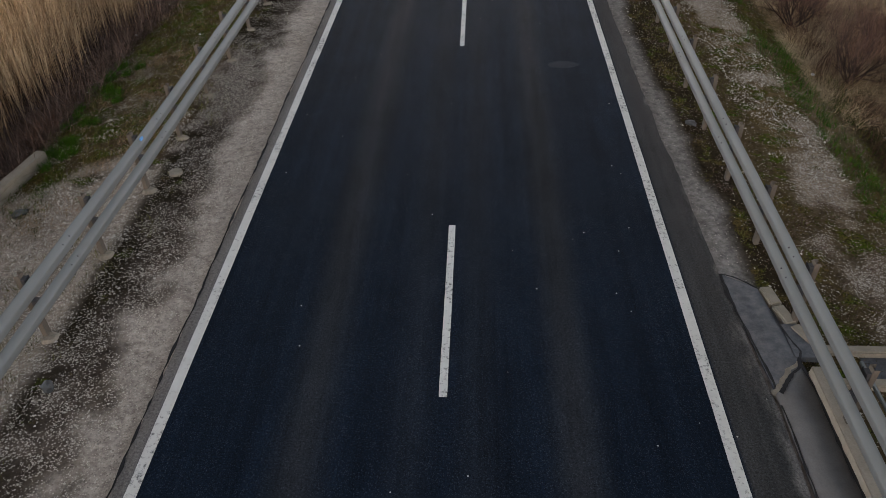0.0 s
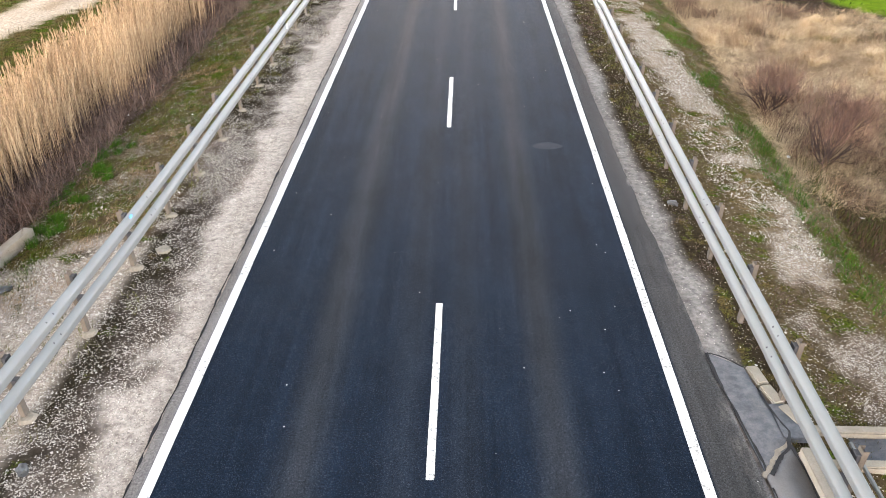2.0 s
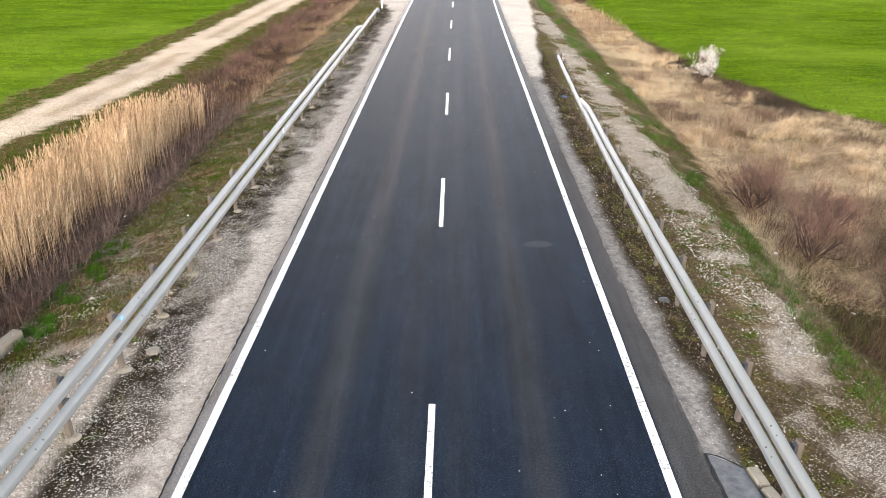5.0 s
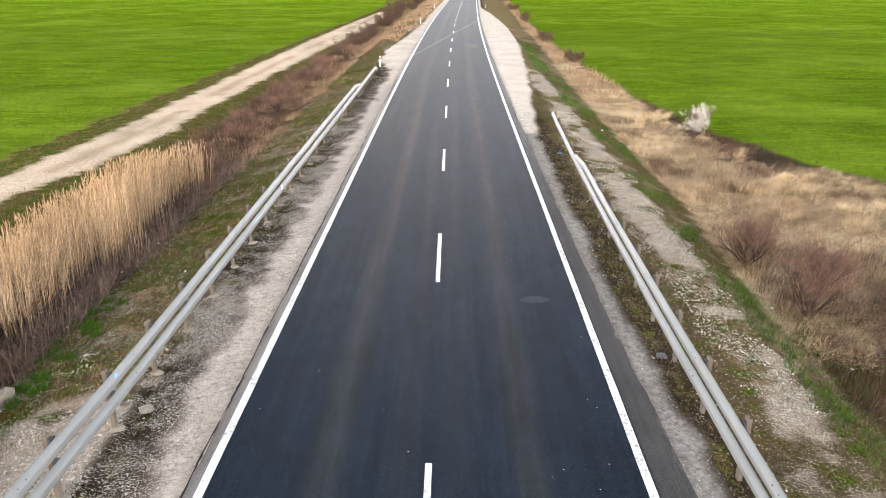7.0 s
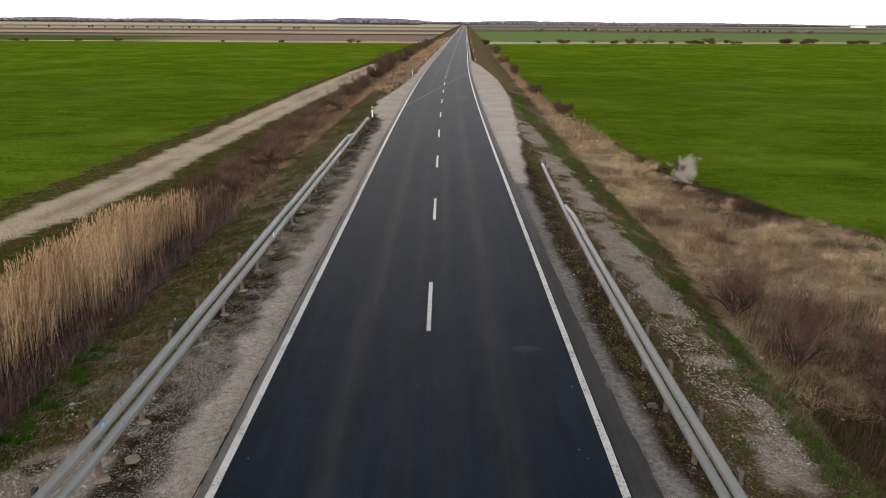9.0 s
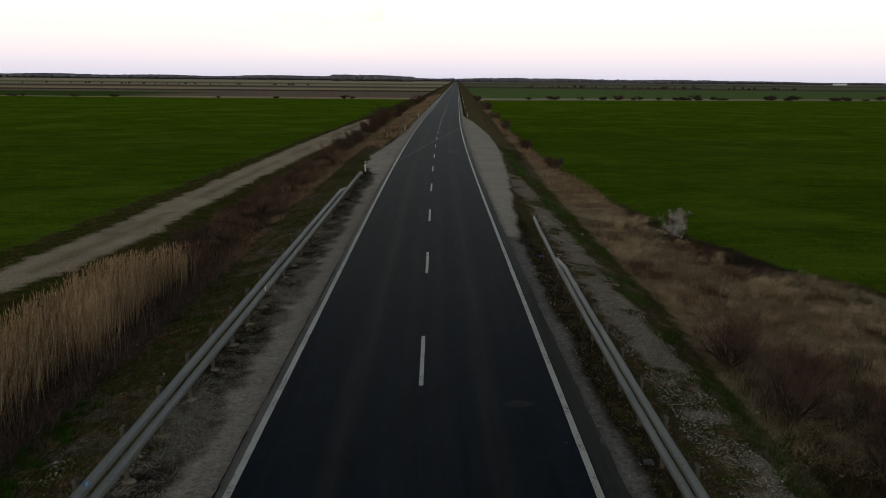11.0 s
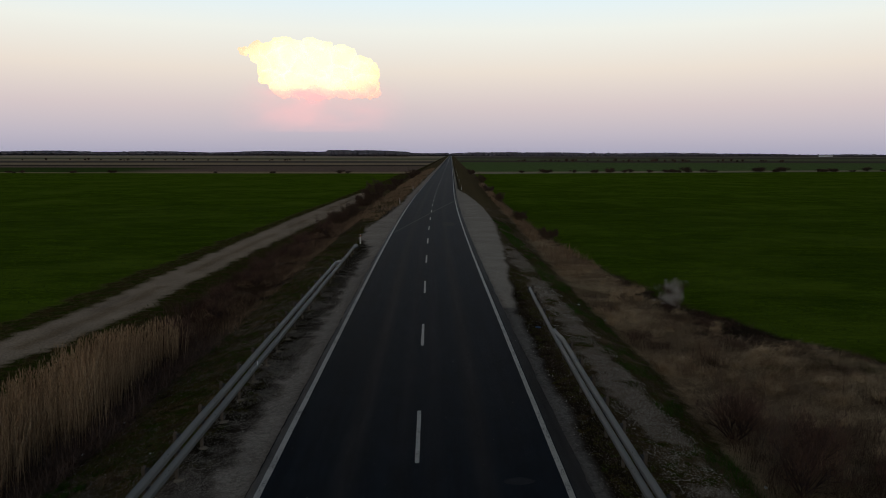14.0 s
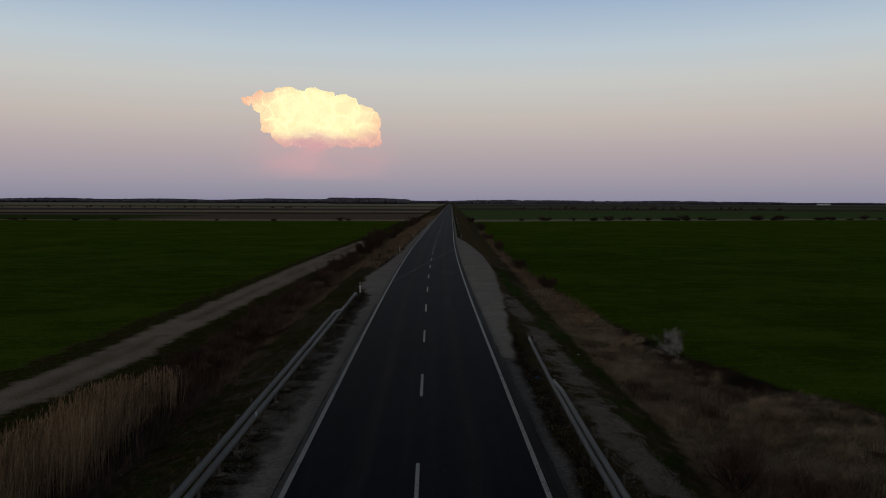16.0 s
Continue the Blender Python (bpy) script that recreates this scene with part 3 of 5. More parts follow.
def build_rail(side, first, upper_end, lower_end, posts_from, label):
    rail = tagged(new("guardrail"), label, "guardrail")
    zu, zl = 0.955, 0.545
    # beams come in four-metre lengths that overlap at bolted joints
    for z, end in ((zu, upper_end), (zl, lower_end)):
        y = first
        while y < end - 0.5:
            y2 = min(y + 4.0, end)
            pts = [(t, z, 0.0) for t in np.linspace(y, y2 + (0.12 if y2 < end else 0), 5)]
            part("beam", beam_mesh(side, pts, 0.006 * (int(y) // 4 % 2)), rail, "grey galvanised folded beam")
            for dy in (-0.05, 0.17):
                for h in (-0.1, 0.1):
                    bm = bmesh.new()
                    bmesh.ops.create_cone(bm, segments=8, cap_ends=True, radius1=0.016, radius2=0.012, depth=0.02,
                                          matrix=Matrix.Translation((rail_x(side, y) - (0.060 if h > 0 else 0.040) * side, y + dy, z + h)) @ Matrix.Rotation(radians(-90 * side), 4, "Y"))
                    part("bolt", bm, rail, mat=DARK_STEEL)
            y = y2
    # the upper beam dips to the lower one, the lower one dips into the ground
    drop = [(upper_end, zu, 0.0), (upper_end + 0.4, zu - 0.01, 0.0), (upper_end + 1.4, zu - 0.16, 0.02), (upper_end + 3.2, zl + 0.06, 0.05)]
    part("end_beam", beam_mesh(side, drop), rail, "sloping end of the upper beam")
    low = [(lower_end, zl, 0.0), (lower_end + 1.0, zl - 0.04, 0.02), (lower_end + 2.6, zl - 0.22, 0.10), (lower_end + 3.6, 0.12, 0.18)]
    part("end_beam", beam_mesh(side, low), rail, "beam end sloping into the ground")
    cap = bmesh.new()
    xe = rail_x(side, lower_end + 3.6) + 0.18 * side
    box(cap, (xe - 0.12, lower_end + 3.55, -0.1), (xe + 0.14, lower_end + 3.75, 0.28), 0.03)
    part("end_cap", cap, rail, "dark rail end", DARK_STEEL)
    y, post_me, arm_me, low_arm = posts_from, None, None, None
    while y < lower_end + 2.5:
        x = rail_x(side, y)
        if post_me is None:
            b = bmesh.new()
            box(b, (-0.006, -0.055, -0.6), (0.006, 0.055, 1.18))
            box(b, (-0.006, 0.049, -0.6), (0.07, 0.058, 1.18))
            box(b, (-0.006, -0.058, -0.6), (0.07, -0.049, 1.18))
            post_me = bpy.data.meshes.new("post")
            b.to_mesh(post_me)
            b.free()
            post_me.materials.append(POST_STEEL)
            b = bmesh.new()
            box(b, (-0.09, -0.075, -0.14), (-0.08, 0.075, 0.14))
            box(b, (-0.085, -0.05, 0.13), (0.05, 0.05, 0.14))
            box(b, (-0.085, 0.042, -0.14), (0.05, 0.05, 0.135))
            box(b, (-0.085, -0.05, -0.14), (0.05, -0.042, 0.135))
            arm_me = bpy.data.meshes.new("spacer")
            b.to_mesh(arm_me)
            b.free()
            arm_me.materials.append(DARK_STEEL)
        ends = y > upper_end + 1
        post = part("post", post_me, rail)
        post.matrix_basis = Matrix.Translation((x + 0.13 * side, y, -0.42 if ends else 0.0)) @ Matrix.Diagonal((side, 1, 1, 1))
        for zz in ((zl,) if ends else (zl, zu + 0.02)):
            arm = part("spacer", arm_me, rail)
            arm.matrix_basis = Matrix.Translation((x + (0.095 if zz == zl else 0.15) * side, y, zz if y < lower_end else zz - 0.15)) @ Matrix.Diagonal((side, 1, 1, 1))
        if side < 0 and 3 < y < 34:
            bm = bmesh.new()
            bmesh.ops.create_cone(bm, segments=14, cap_ends=True, radius1=0.14, radius2=0.09, depth=0.04)
            for v in bm.verts:
                v.co *= 1 + 0.35 * noise.noise(v.co * 9 + Vector((y, 0, 0)))
            foot = part("footing", bm, rail, "pale concrete footing", FOOTING)
            foot.matrix_basis = Matrix.Translation((x + 0.10 * side, y - 0.05, float(height(x, y)) + 0.02))
        y += 2.04
    return rail


rail_left = build_rail(-1, -14.0, 49.2, 61.5, -11.3, "two-tier galvanised steel guardrail on the grassy verge")
rail_right = build_rail(1, -14.0, 28.8, 40.8, -10.7, "two-tier galvanised guardrail beside the patched shoulder")
part("paint_mark", boxed((-5.945, 13.1, 0.99), (-5.915, 13.2, 1.10)), rail_left, "small blue paint mark", BLUE)
part("reflector", boxed((-5.90, 27.0, 0.62), (-5.88, 27.12, 0.78), 0.005), rail_left, "small white reflector", WHITE)


# ---- drain and concrete beside the right rail ----
# rows across the patch, from its far end to its near end: left and right corner (across, along)
PATCH_ROWS = [((4.53, 10.76), (5.03, 10.42)), ((4.54, 10.2), (5.09, 9.9)), ((4.58, 9.6), (5.17, 9.38)), ((4.63, 9.0), (5.27, 9.02)), ((4.68, 8.28), (5.19, 8.84))]


def densify(pts, step=0.04):
    pts = np.array(pts, dtype=float)
    run = np.concatenate([[0], np.cumsum(np.hypot(*np.diff(pts, axis=0).T))])
    t = np.linspace(0, run[-1], max(3, int(run[-1] / step)))
    return np.stack([np.interp(t, run, pts[:, 0]), np.interp(t, run, pts[:, 1])], 1)


def ribbon(name, pts, width, z, mat, ragged):
    """A thin wandering seam laid along points (across, along)."""
    p = densify(pts)
    d = np.gradient(p, axis=0)
    n = np.stack([-d[:, 1], d[:, 0]], 1) / np.maximum(np.hypot(d[:, 0], d[:, 1]), 1e-6)[:, None]
    drift = ragged * (fnoise(p[:, 0] * 3, p[:, 1], 0.5) - 0.5)
    half = width * (0.25 + 0.5 * vnoise(p[:, 0] * 5 + 9, p[:, 1], 0.14))
    a, b = p + n * (drift - half)[:, None], p + n * (drift + half)[:, None]
    k = len(p)
    verts = np.concatenate([np.stack([place(q[:, 0], q[:, 1]), q[:, 1], np.full(k, z)], 1) for q in (a, b)])
    i = np.arange(k - 1)
    return mesh_np(name, verts, np.stack([i, i + k, i + k + 1, i + 1], 1), mat)


def apron(name, rows, z, mat, depth=0.08):
    """A flat slab between two wandering edges, with sides down into the ground."""
    a, b = densify([q[0] for q in rows], 0.03), densify([q[1] for q in rows], 0.03)
    k = min(len(a), len(b))
    a, b = a[np.linspace(0, len(a) - 1, k).astype(int)], b[np.linspace(0, len(b) - 1, k).astype(int)]
    b[:, 0] += 0.05 * (fnoise(b[:, 0], b[:, 1], 0.35) - 0.5)
    cols = [(a, z - depth), (a, z), (b, z), (b, z - depth)]
    verts = np.concatenate([np.stack([place(q[:, 0], q[:, 1]), q[:, 1], np.full(k, h)], 1) for q, h in cols])
    i = np.arange(k - 1)
    return mesh_np(name, verts, [np.stack([i + c * k, i + (c + 1) * k, i + (c + 1) * k + 1, i + c * k + 1], 1) for c in range(3)], mat)


def build_kerbs():
    kerb = tagged(new("kerb_stone"), "weathered concrete kerb stone by the drain inlet", "kerb")
    for bx, by, turn in ((5.19, 10.24, 8), (5.275, 9.80, 14), (5.42, 9.38, 25)):
        block = part("block", boxed((-0.105, -0.215, -0.14), (0.105, 0.215, 0.0), 0.03), kerb, mat=CONCRETE)
        block.matrix_basis = pose(bx, by, 0.035, 0, 0, turn)
    part("apron", boxed((5.14, 8.9, -0.1), (5.66, 9.60, 0.012), 0.01), kerb, "grey concrete inlet apron", PATCH)
    wall = tagged(new("low_wall"), "low weathered concrete edge beam under the guardrail", "low wall")
    for k in range(5):
        part("block", boxed((5.24, 8.62 - 3.0 * (k + 1) + 0.015, -0.2), (5.46, 8.62 - 3.0 * k, 0.14), 0.015), wall, mat=CONCRETE)
    chute = tagged(new("drain_chute"), "open concrete drain chute running down the slope", "drain")
    bm = bmesh.new()
    for x0, x1, z0 in ((5.5, 6.9, -0.12), (6.9, 8.3, -0.30), (8.3, 9.7, -0.62)):
        box(bm, (x0, 8.55, z0 - 0.12), (x1 - 0.01, 9.05, z0), 0.01)
    part("channel_bed", bm, chute, "grey concrete channel floor", PATCH)
    for y0 in (9.05, 8.40):
        bm = bmesh.new()
        for x0, x1, z0 in ((5.5, 6.9, -0.02), (6.9, 8.3, -0.18), (8.3, 9.7, -0.48)):
            box(bm, (x0, y0, z0 - 0.25), (x1 - 0.01, y0 + 0.16, z0), 0.02)
        part("channel_lip", bm, chute, "weathered concrete lip", CONCRETE)
    bar = boxed((5.78, 7.2, 0.35), (5.83, 8.5, 0.40), 0.01)
    part("bar", bar, chute, "pale steel bar over the chute", STEEL)
    part("bar_post", boxed((5.78, 8.35, -0.2), (5.86, 8.48, 0.38), 0.01), chute, mat=POST_STEEL)
    patch = tagged(new("shoulder_patch"), "smooth grey patched shoulder strip with tar seams and a painted wall shadow", "road patch", kind="structure")
    part("patch", apron("patch", PATCH_ROWS, 0.006, PATCH), patch)
    part("patch", strip("patch", -12, 8.84, lambda t: np.interp(t, [8.28, 8.84], [4.66, 5.17]), 5.21, 0.0045, CONCRETE_FLAT, 0.05, 0.03, 0.08), patch, "pale worn concrete strip")
    part("cement_edge", ribbon("cement_edge", [(4.60, 8.18), (4.80, 8.42), (5.0, 8.66), (5.18, 8.84)], 0.065, 0.0095, FOOTING, 0.12), patch, "crumbled pale cement edge")
    lefts, rights = [row[0] for row in PATCH_ROWS], [row[1] for row in PATCH_ROWS]
    part("tar_or_shadow_seam", ribbon("tar_or_shadow_seam", [lefts[0], (4.76, 10.66), rights[0]], 0.030, 0.009, TAR_AND_SHADOW, 0.04), patch)
    part("tar_or_shadow_seam", ribbon("tar_or_shadow_seam", lefts, 0.038, 0.0085, TAR_AND_SHADOW, 0.06), patch)
    part("tar_or_shadow_seam", ribbon("tar_or_shadow_seam", rights[1:], 0.028, 0.0125, TAR_AND_SHADOW, 0.05), patch)
    part("tar_or_shadow_seam", ribbon("tar_or_shadow_seam", [(4.67, 8.0), (4.662, 5.0), (4.655, 0.0), (4.65, -5.0)], 0.03, 0.0085, TAR_AND_SHADOW, 0.05), patch)
    # This black ribbon paints the low wall's shadow along the strip's right edge.
    part("tar_or_shadow_seam", ribbon("tar_or_shadow_seam", [(5.19, 8.78), (5.222, 8.4), (5.22, 5.0), (5.22, 0.0), (5.22, -5.0)], 0.04, 0.0085, TAR_AND_SHADOW, 0.03), patch)
    part("tar_or_shadow_seam", ribbon("tar_or_shadow_seam", [(4.72, 8.22), (4.9, 8.45), (5.12, 8.70), (5.2, 8.92)], 0.05, 0.011, TAR_AND_SHADOW, 0.09), patch)
    head = tagged(new("headwall"), "pale concrete culvert headwall beam on the slope", "headwall")
    hb = part("beam", boxed((-0.115, -4.5, -0.6), (0.115, 0, 0.12), 0.012), head, mat=CONCRETE)
    hb.matrix_basis = pose(-9.17, 14.8, -0.35, 0, 0, -8)


build_kerbs()


# ---- stuff: blades, stems, stones ----
def blades(name, base, h, w, lean, mat, label, category, droop=0.5, segs=2):
    """Many bent tapering blades as one mesh. base n x 3; h, w, lean per blade."""
    n = len(base)
    ang = rng.uniform(0, 2 * np.pi, n)
    d = np.stack([np.cos(ang), np.sin(ang), np.zeros(n)], 1)
    s = np.stack([-np.sin(ang + 0.6), np.cos(ang + 0.6), np.zeros(n)], 1)
    rows, up = [], np.array([0, 0, 1.0])
    for k in range(segs + 1):
        f = k / segs
        c = base + d * (lean * h * f ** (1 + droop))[:, None] + up * (h * (f - 0.25 * droop * lean * f * f))[:, None]
        ww = (w * (1 - 0.92 * f) / 2)[:, None]
        rows += [c - s * ww, c + s * ww]
    v = np.stack(rows, 1).reshape(-1, 3)
    k = 2 * (segs + 1)
    i = np.arange(n)[:, None] * k
    faces = np.concatenate([np.concatenate([i + 2 * q, i + 2 * q + 1, i + 2 * q + 3, i + 2 * q + 2], 1) for q in range(segs)])
    ob = new(name, mesh_np(name, v, faces, mat))
    return tagged(ob, label, category, kind="stuff")


def scatter(n, u0, u1, y0, y1, keep=None):
    u, y = rng.uniform(u0, u1, n), rng.uniform(y0, y1, n)
    if keep is not None:
        k = keep(u, y)
        u, y = u[k], y[k]
    return u, y


def on_ground(u, y, dz=0.0):
    return np.stack([place(u, y), y, height(u, y) + dz], 1)


def tufts(u, y, per, spread):
    uu = np.repeat(u, per) + rng.normal(0, spread, len(u) * per)
    yy = np.repeat(y, per) + rng.normal(0, spread, len(u) * per)
    return uu, yy


def lerp(tab, y):
    return np.interp(y, *tab)


def reed_edge(y):
    return 10.45 + 0.35 * np.sin(y * 0.9) + 1.1 * (vnoise(y * 0 + 2, y, 2.2) - 0.5) + 0.03 * np.maximum(y - 24, 0)


def build_reeds():
    u, y = scatter(12500, -14.3, -10.0, 8, 34.5, lambda a, b: (-a > reed_edge(b) + 0.1 + 1.3 * rng.random(len(a))) & (fnoise(a, b, 1.2) > 0.30) & (b < 34.3 - 1.2 * vnoise(a, b, 0.8)))
    n = len(u)
    h = rng.uniform(1.4, 2.3, n) * (0.78 + 0.35 * fnoise(u, y, 2.0)) * np.clip(1.0 - 0.12 * (-u - 12.6), 0.75, 1)
    h *= np.clip(0.55 + (-u - reed_edge(y)) / 1.5, 0.55, 1)
    base = on_ground(u, y, -0.03)
    ang, lean = rng.normal(0.4, 1.5, n), np.abs(rng.normal(0.08, 0.11, n))
    d = np.stack([np.cos(ang), np.sin(ang), np.zeros(n)], 1) * lean[:, None]
    verts, faces, k = [], [], 9
    for f, r in ((0, 0.0085), (0.55, 0.007), (1.0, 0.004)):
        c = base + d * (h * f ** 1.6)[:, None] + np.array([0, 0, 1.0]) * (h * f)[:, None]
        for q in range(3):
            a = q * 2.094
            verts.append(c + np.array([math.cos(a), math.sin(a), 0]) * r)
    v = np.stack(verts, 1).reshape(-1, 3)
    i = np.arange(n)[:, None] * k
    for lv in (0, 3):
        for q in range(3):
            p = (q + 1) % 3
            faces.append(np.concatenate([i + lv + q, i + lv + p, i + lv + 3 + p, i + lv + 3 + q], 1))
    tagged(new("reed_stems", mesh_np("reed_stems", v, np.concatenate(faces), REED)), "dense stand of dry straw-coloured reeds in the ditch", "reeds", kind="stuff")
    # leaves along the stems
    pick = rng.choice(n, int(n * 0.9))
    f = rng.uniform(0.2, 0.9, len(pick))
    lb = base[pick] + d[pick] * (h[pick] * f ** 1.6)[:, None] + np.array([0, 0, 1.0]) * (h[pick] * f)[:, None]
    blades("reed_leaves", lb, rng.uniform(0.2, 0.45, len(pick)), rng.uniform(0.008, 0.016, len(pick)), rng.uniform(0.4, 1.3, len(pick)), REED, "dry hanging reed leaves", "reeds", 1.0)
    # feathery heads
    pick = np.where(rng.random(n) < 0.42)[0]
    top = base[pick] + d[pick] * h[pick][:, None] + np.array([0, 0, 1.0]) * (h[pick] - 0.05)[:, None]
    tp = np.repeat(top, 4, 0) + rng.normal(0, 0.008, (len(top) * 4, 3))
    blades("reed_plumes", tp, rng.uniform(0.12, 0.24, len(tp)), rng.uniform(0.015, 0.03, len(tp)), rng.uniform(0.1, 0.5, len(tp)), PLUME, "feathery dry reed heads", "reeds", 0.8)


build_reeds()


def fallen(name, u, y, mat, label, category, lo=0.4, hi=1.1, up=0.25, width=0.012):
    """Thin stems lying or leaning at all angles."""
    n = len(u)
    base = on_ground(u, y, rng.uniform(0.0, 0.15, n))
    h = rng.uniform(lo, hi, n)
    ang, el = rng.uniform(0, 2 * np.pi, n), np.abs(rng.normal(0, up, n))
    d = np.stack([np.cos(ang) * np.cos(el), np.sin(ang) * np.cos(el), np.sin(el)], 1)
    s = np.stack([-np.sin(ang), np.cos(ang), np.zeros(n)], 1)
    c2 = base + d * h[:, None] * 0.55 + rng.normal(0, 0.03, (n, 3))
    c3 = base + d * h[:, None]
    w = (rng.uniform(0.6, 1.3, n) * width / 2)[:, None]
    v = np.stack([base - s * w, base + s * w, c2 - s * w, c2 + s * w, c3 - s * w * 0.4, c3 + s * w * 0.4], 1).reshape(-1, 3)
    i = np.arange(n)[:, None] * 6
    faces = np.concatenate([np.concatenate([i, i + 1, i + 3, i + 2], 1), np.concatenate([i + 2, i + 3, i + 5, i + 4], 1)])
    return tagged(new(name, mesh_np(name, v, faces, mat)), label, category, kind="stuff")


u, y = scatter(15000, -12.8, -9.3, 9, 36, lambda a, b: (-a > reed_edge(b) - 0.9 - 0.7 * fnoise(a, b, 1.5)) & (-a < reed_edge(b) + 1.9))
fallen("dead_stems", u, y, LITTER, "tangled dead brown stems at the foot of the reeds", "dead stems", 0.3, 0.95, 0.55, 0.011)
# scrub in the left ditch beyond the reeds
u, y = scatter(5200, -15.2, -9.8, 32, 150, lambda a, b: (fnoise(a, b, 3.0) > 0.45) & (-a > 10.3) & (-a < 14.2 + 1.0 * vnoise(a, b, 3)) & (rng.random(len(a)) < np.clip(55 / b, 0.35, 1)))
uu, yy = tufts(u, y, 7, 0.22)
blades("ditch_scrub", on_ground(uu, yy, -0.02), rng.uniform(0.2, 1.1, len(uu)) * (0.25 + 1.4 * fnoise(uu, yy, 3.5)), rng.uniform(0.010, 0.026, len(uu)), rng.uniform(0.2, 1.5, len(uu)), SCRUB, "red-brown dry scrub along the ditch", "scrub")
u, y = scatter(3200, -13.4, -9.4, 33, 110, lambda a, b: fnoise(a, b, 3.0) > 0.35)
uu, yy = tufts(u, y, 8, 0.15)
blades("ditch_straw", on_ground(uu, yy), rng.uniform(0.15, 0.5, len(uu)), rng.uniform(0.01, 0.025, len(uu)), rng.uniform(0.3, 1.2, len(uu)), DULL, "pale dry grass on the ditch bank", "dry grass")


u, y = scatter(5200, -11.5, -5.8, 90, 420, lambda a, b: (fnoise(a, b, 5.0) > 0.42) & (-a > lerp(TURN_L, b) + 0.4))
uu, yy = tufts(u, y, 5, 0.25)
blades("verge_straw", on_ground(uu, yy), rng.uniform(0.15, 0.7, len(uu)), rng.uniform(0.03, 0.07, len(uu)), rng.uniform(0.2, 1.0, len(uu)), DULL, "dry straw grass on the far verge", "dry grass")
# right ditch: matted dry grass
def right_dry(a, b):
    e = np.interp(b, [0, 17, 25, 30, 50, 90, 175], [8.9, 8.8, 9.1, 9.4, 9.5, 10.6, 10.9])
    return (a > e + 0.4 + 0.5 * fnoise(a, b, 2.0)) & (a < lerp(FIELD_R, b) - 0.4 - 2.8 * np.clip((58 - b) / 20, 0, 1) * vnoise(a, b, 1.6))


u, y = scatter(21000, 9, 26, 11, 62, lambda a, b: right_dry(a, b) & (fnoise(a + 9, b, 2.2) > 0.37) & (b > 14.5 + 8 * (fnoise(a, b, 5) - 0.5)))
uu, yy = tufts(u, y, 9, 0.12)
blades("dry_grass", on_ground(uu, yy), rng.uniform(0.12, 0.42, len(uu)) * (0.5 + 1.0 * fnoise(uu, yy, 3.0)), rng.uniform(0.007, 0.016, len(uu)), rng.uniform(1.0, 3.4, len(uu)), STRAW, "matted straw-coloured dry grass in the ditch", "dry grass", 0.9)
u, y = scatter(5000, 10, 16, 60, 230, lambda a, b: right_dry(a, b) & (fnoise(a, b, 3.0) > 0.3))
uu, yy = tufts(u, y, 6, 0.2)
blades("dry_grass", on_ground(uu, yy), rng.uniform(0.3, 0.9, len(uu)), rng.uniform(0.02, 0.05, len(uu)), rng.uniform(0.2, 0.9, len(uu)), DULL, "dry grass along the far ditch", "dry grass", 0.8)
u, y = scatter(11000, 9, 26, 11, 48, lambda a, b: right_dry(a, b) & ((fnoise(a + 9, b, 2.2) < 0.39) | (b < 25 + 4 * (fnoise(a, b, 3) - 0.5)) & (fnoise(a + 2, b, 1.6) > 0.36)) & (b > 10.5 + 3 * fnoise(a, b, 2)))
uu, yy = tufts(u, y, 7, 0.15)
blades("brown_weeds", on_ground(uu, yy), rng.uniform(0.2, 0.75, len(uu)), rng.uniform(0.006, 0.014, len(uu)), rng.uniform(0.1, 0.8, len(uu)), SCRUB, "dry brown weeds in the ditch", "weeds")

u, y = scatter(5200, 8.9, 24, 9, 33, lambda a, b: right_dry(a, b) & ((b < 14.5 + 5 * (fnoise(a, b, 4) - 0.5)) | (fnoise(a + 7, b, 1.5) > 0.6)))
uu, yy = tufts(u, y, 9, 0.12)
blades("ditch_weeds", on_ground(uu, yy), rng.uniform(0.08, 0.38, len(uu)), rng.uniform(0.007, 0.014, len(uu)), rng.uniform(0.3, 1.3, len(uu)), MOSS, "olive weeds and rough grass in the ditch", "weeds", 0.8)
u, y = scatter(4200, 13, 26, 28, 60, lambda a, b: (a > lerp(FIELD_R, b) - 4.4 * np.clip((58 - b) / 20, 0.1, 1)) & (a < lerp(FIELD_R, b)) & (fnoise(a, b, 1.5) > 0.45))
uu, yy = tufts(u, y, 6, 0.12)
blades("edge_weeds", on_ground(uu, yy), rng.uniform(0.1, 0.45, len(uu)), rng.uniform(0.008, 0.018, len(uu)), rng.uniform(0.2, 1.2, len(uu)), SCRUB, "dark weeds on bare soil at the field edge", "weeds")
for k, (a, b) in enumerate(((12.05, 27.6), (12.9, 33.5), (11.3, 31.0))):
    tu, ty = tufts(np.array([a]), np.array([b]), 130, 0.28)
    blades("tall_grass", on_ground(tu, ty), rng.uniform(0.5, 1.5, len(tu)), rng.uniform(0.008, 0.018, len(tu)), rng.uniform(0.1, 0.8, len(tu)), DULL, "tall clump of dry grass", "dry grass")
u, y = scatter(1500, 9.6, 22, 9, 30, lambda a, b: right_dry(a, b) & (fnoise(a + 3, b, 2.0) > 0.5))
fallen("dead_stems", u, y, LITTER, "thin dead stems leaning in the ditch", "dead stems", 0.4, 1.1, 0.9, 0.009)
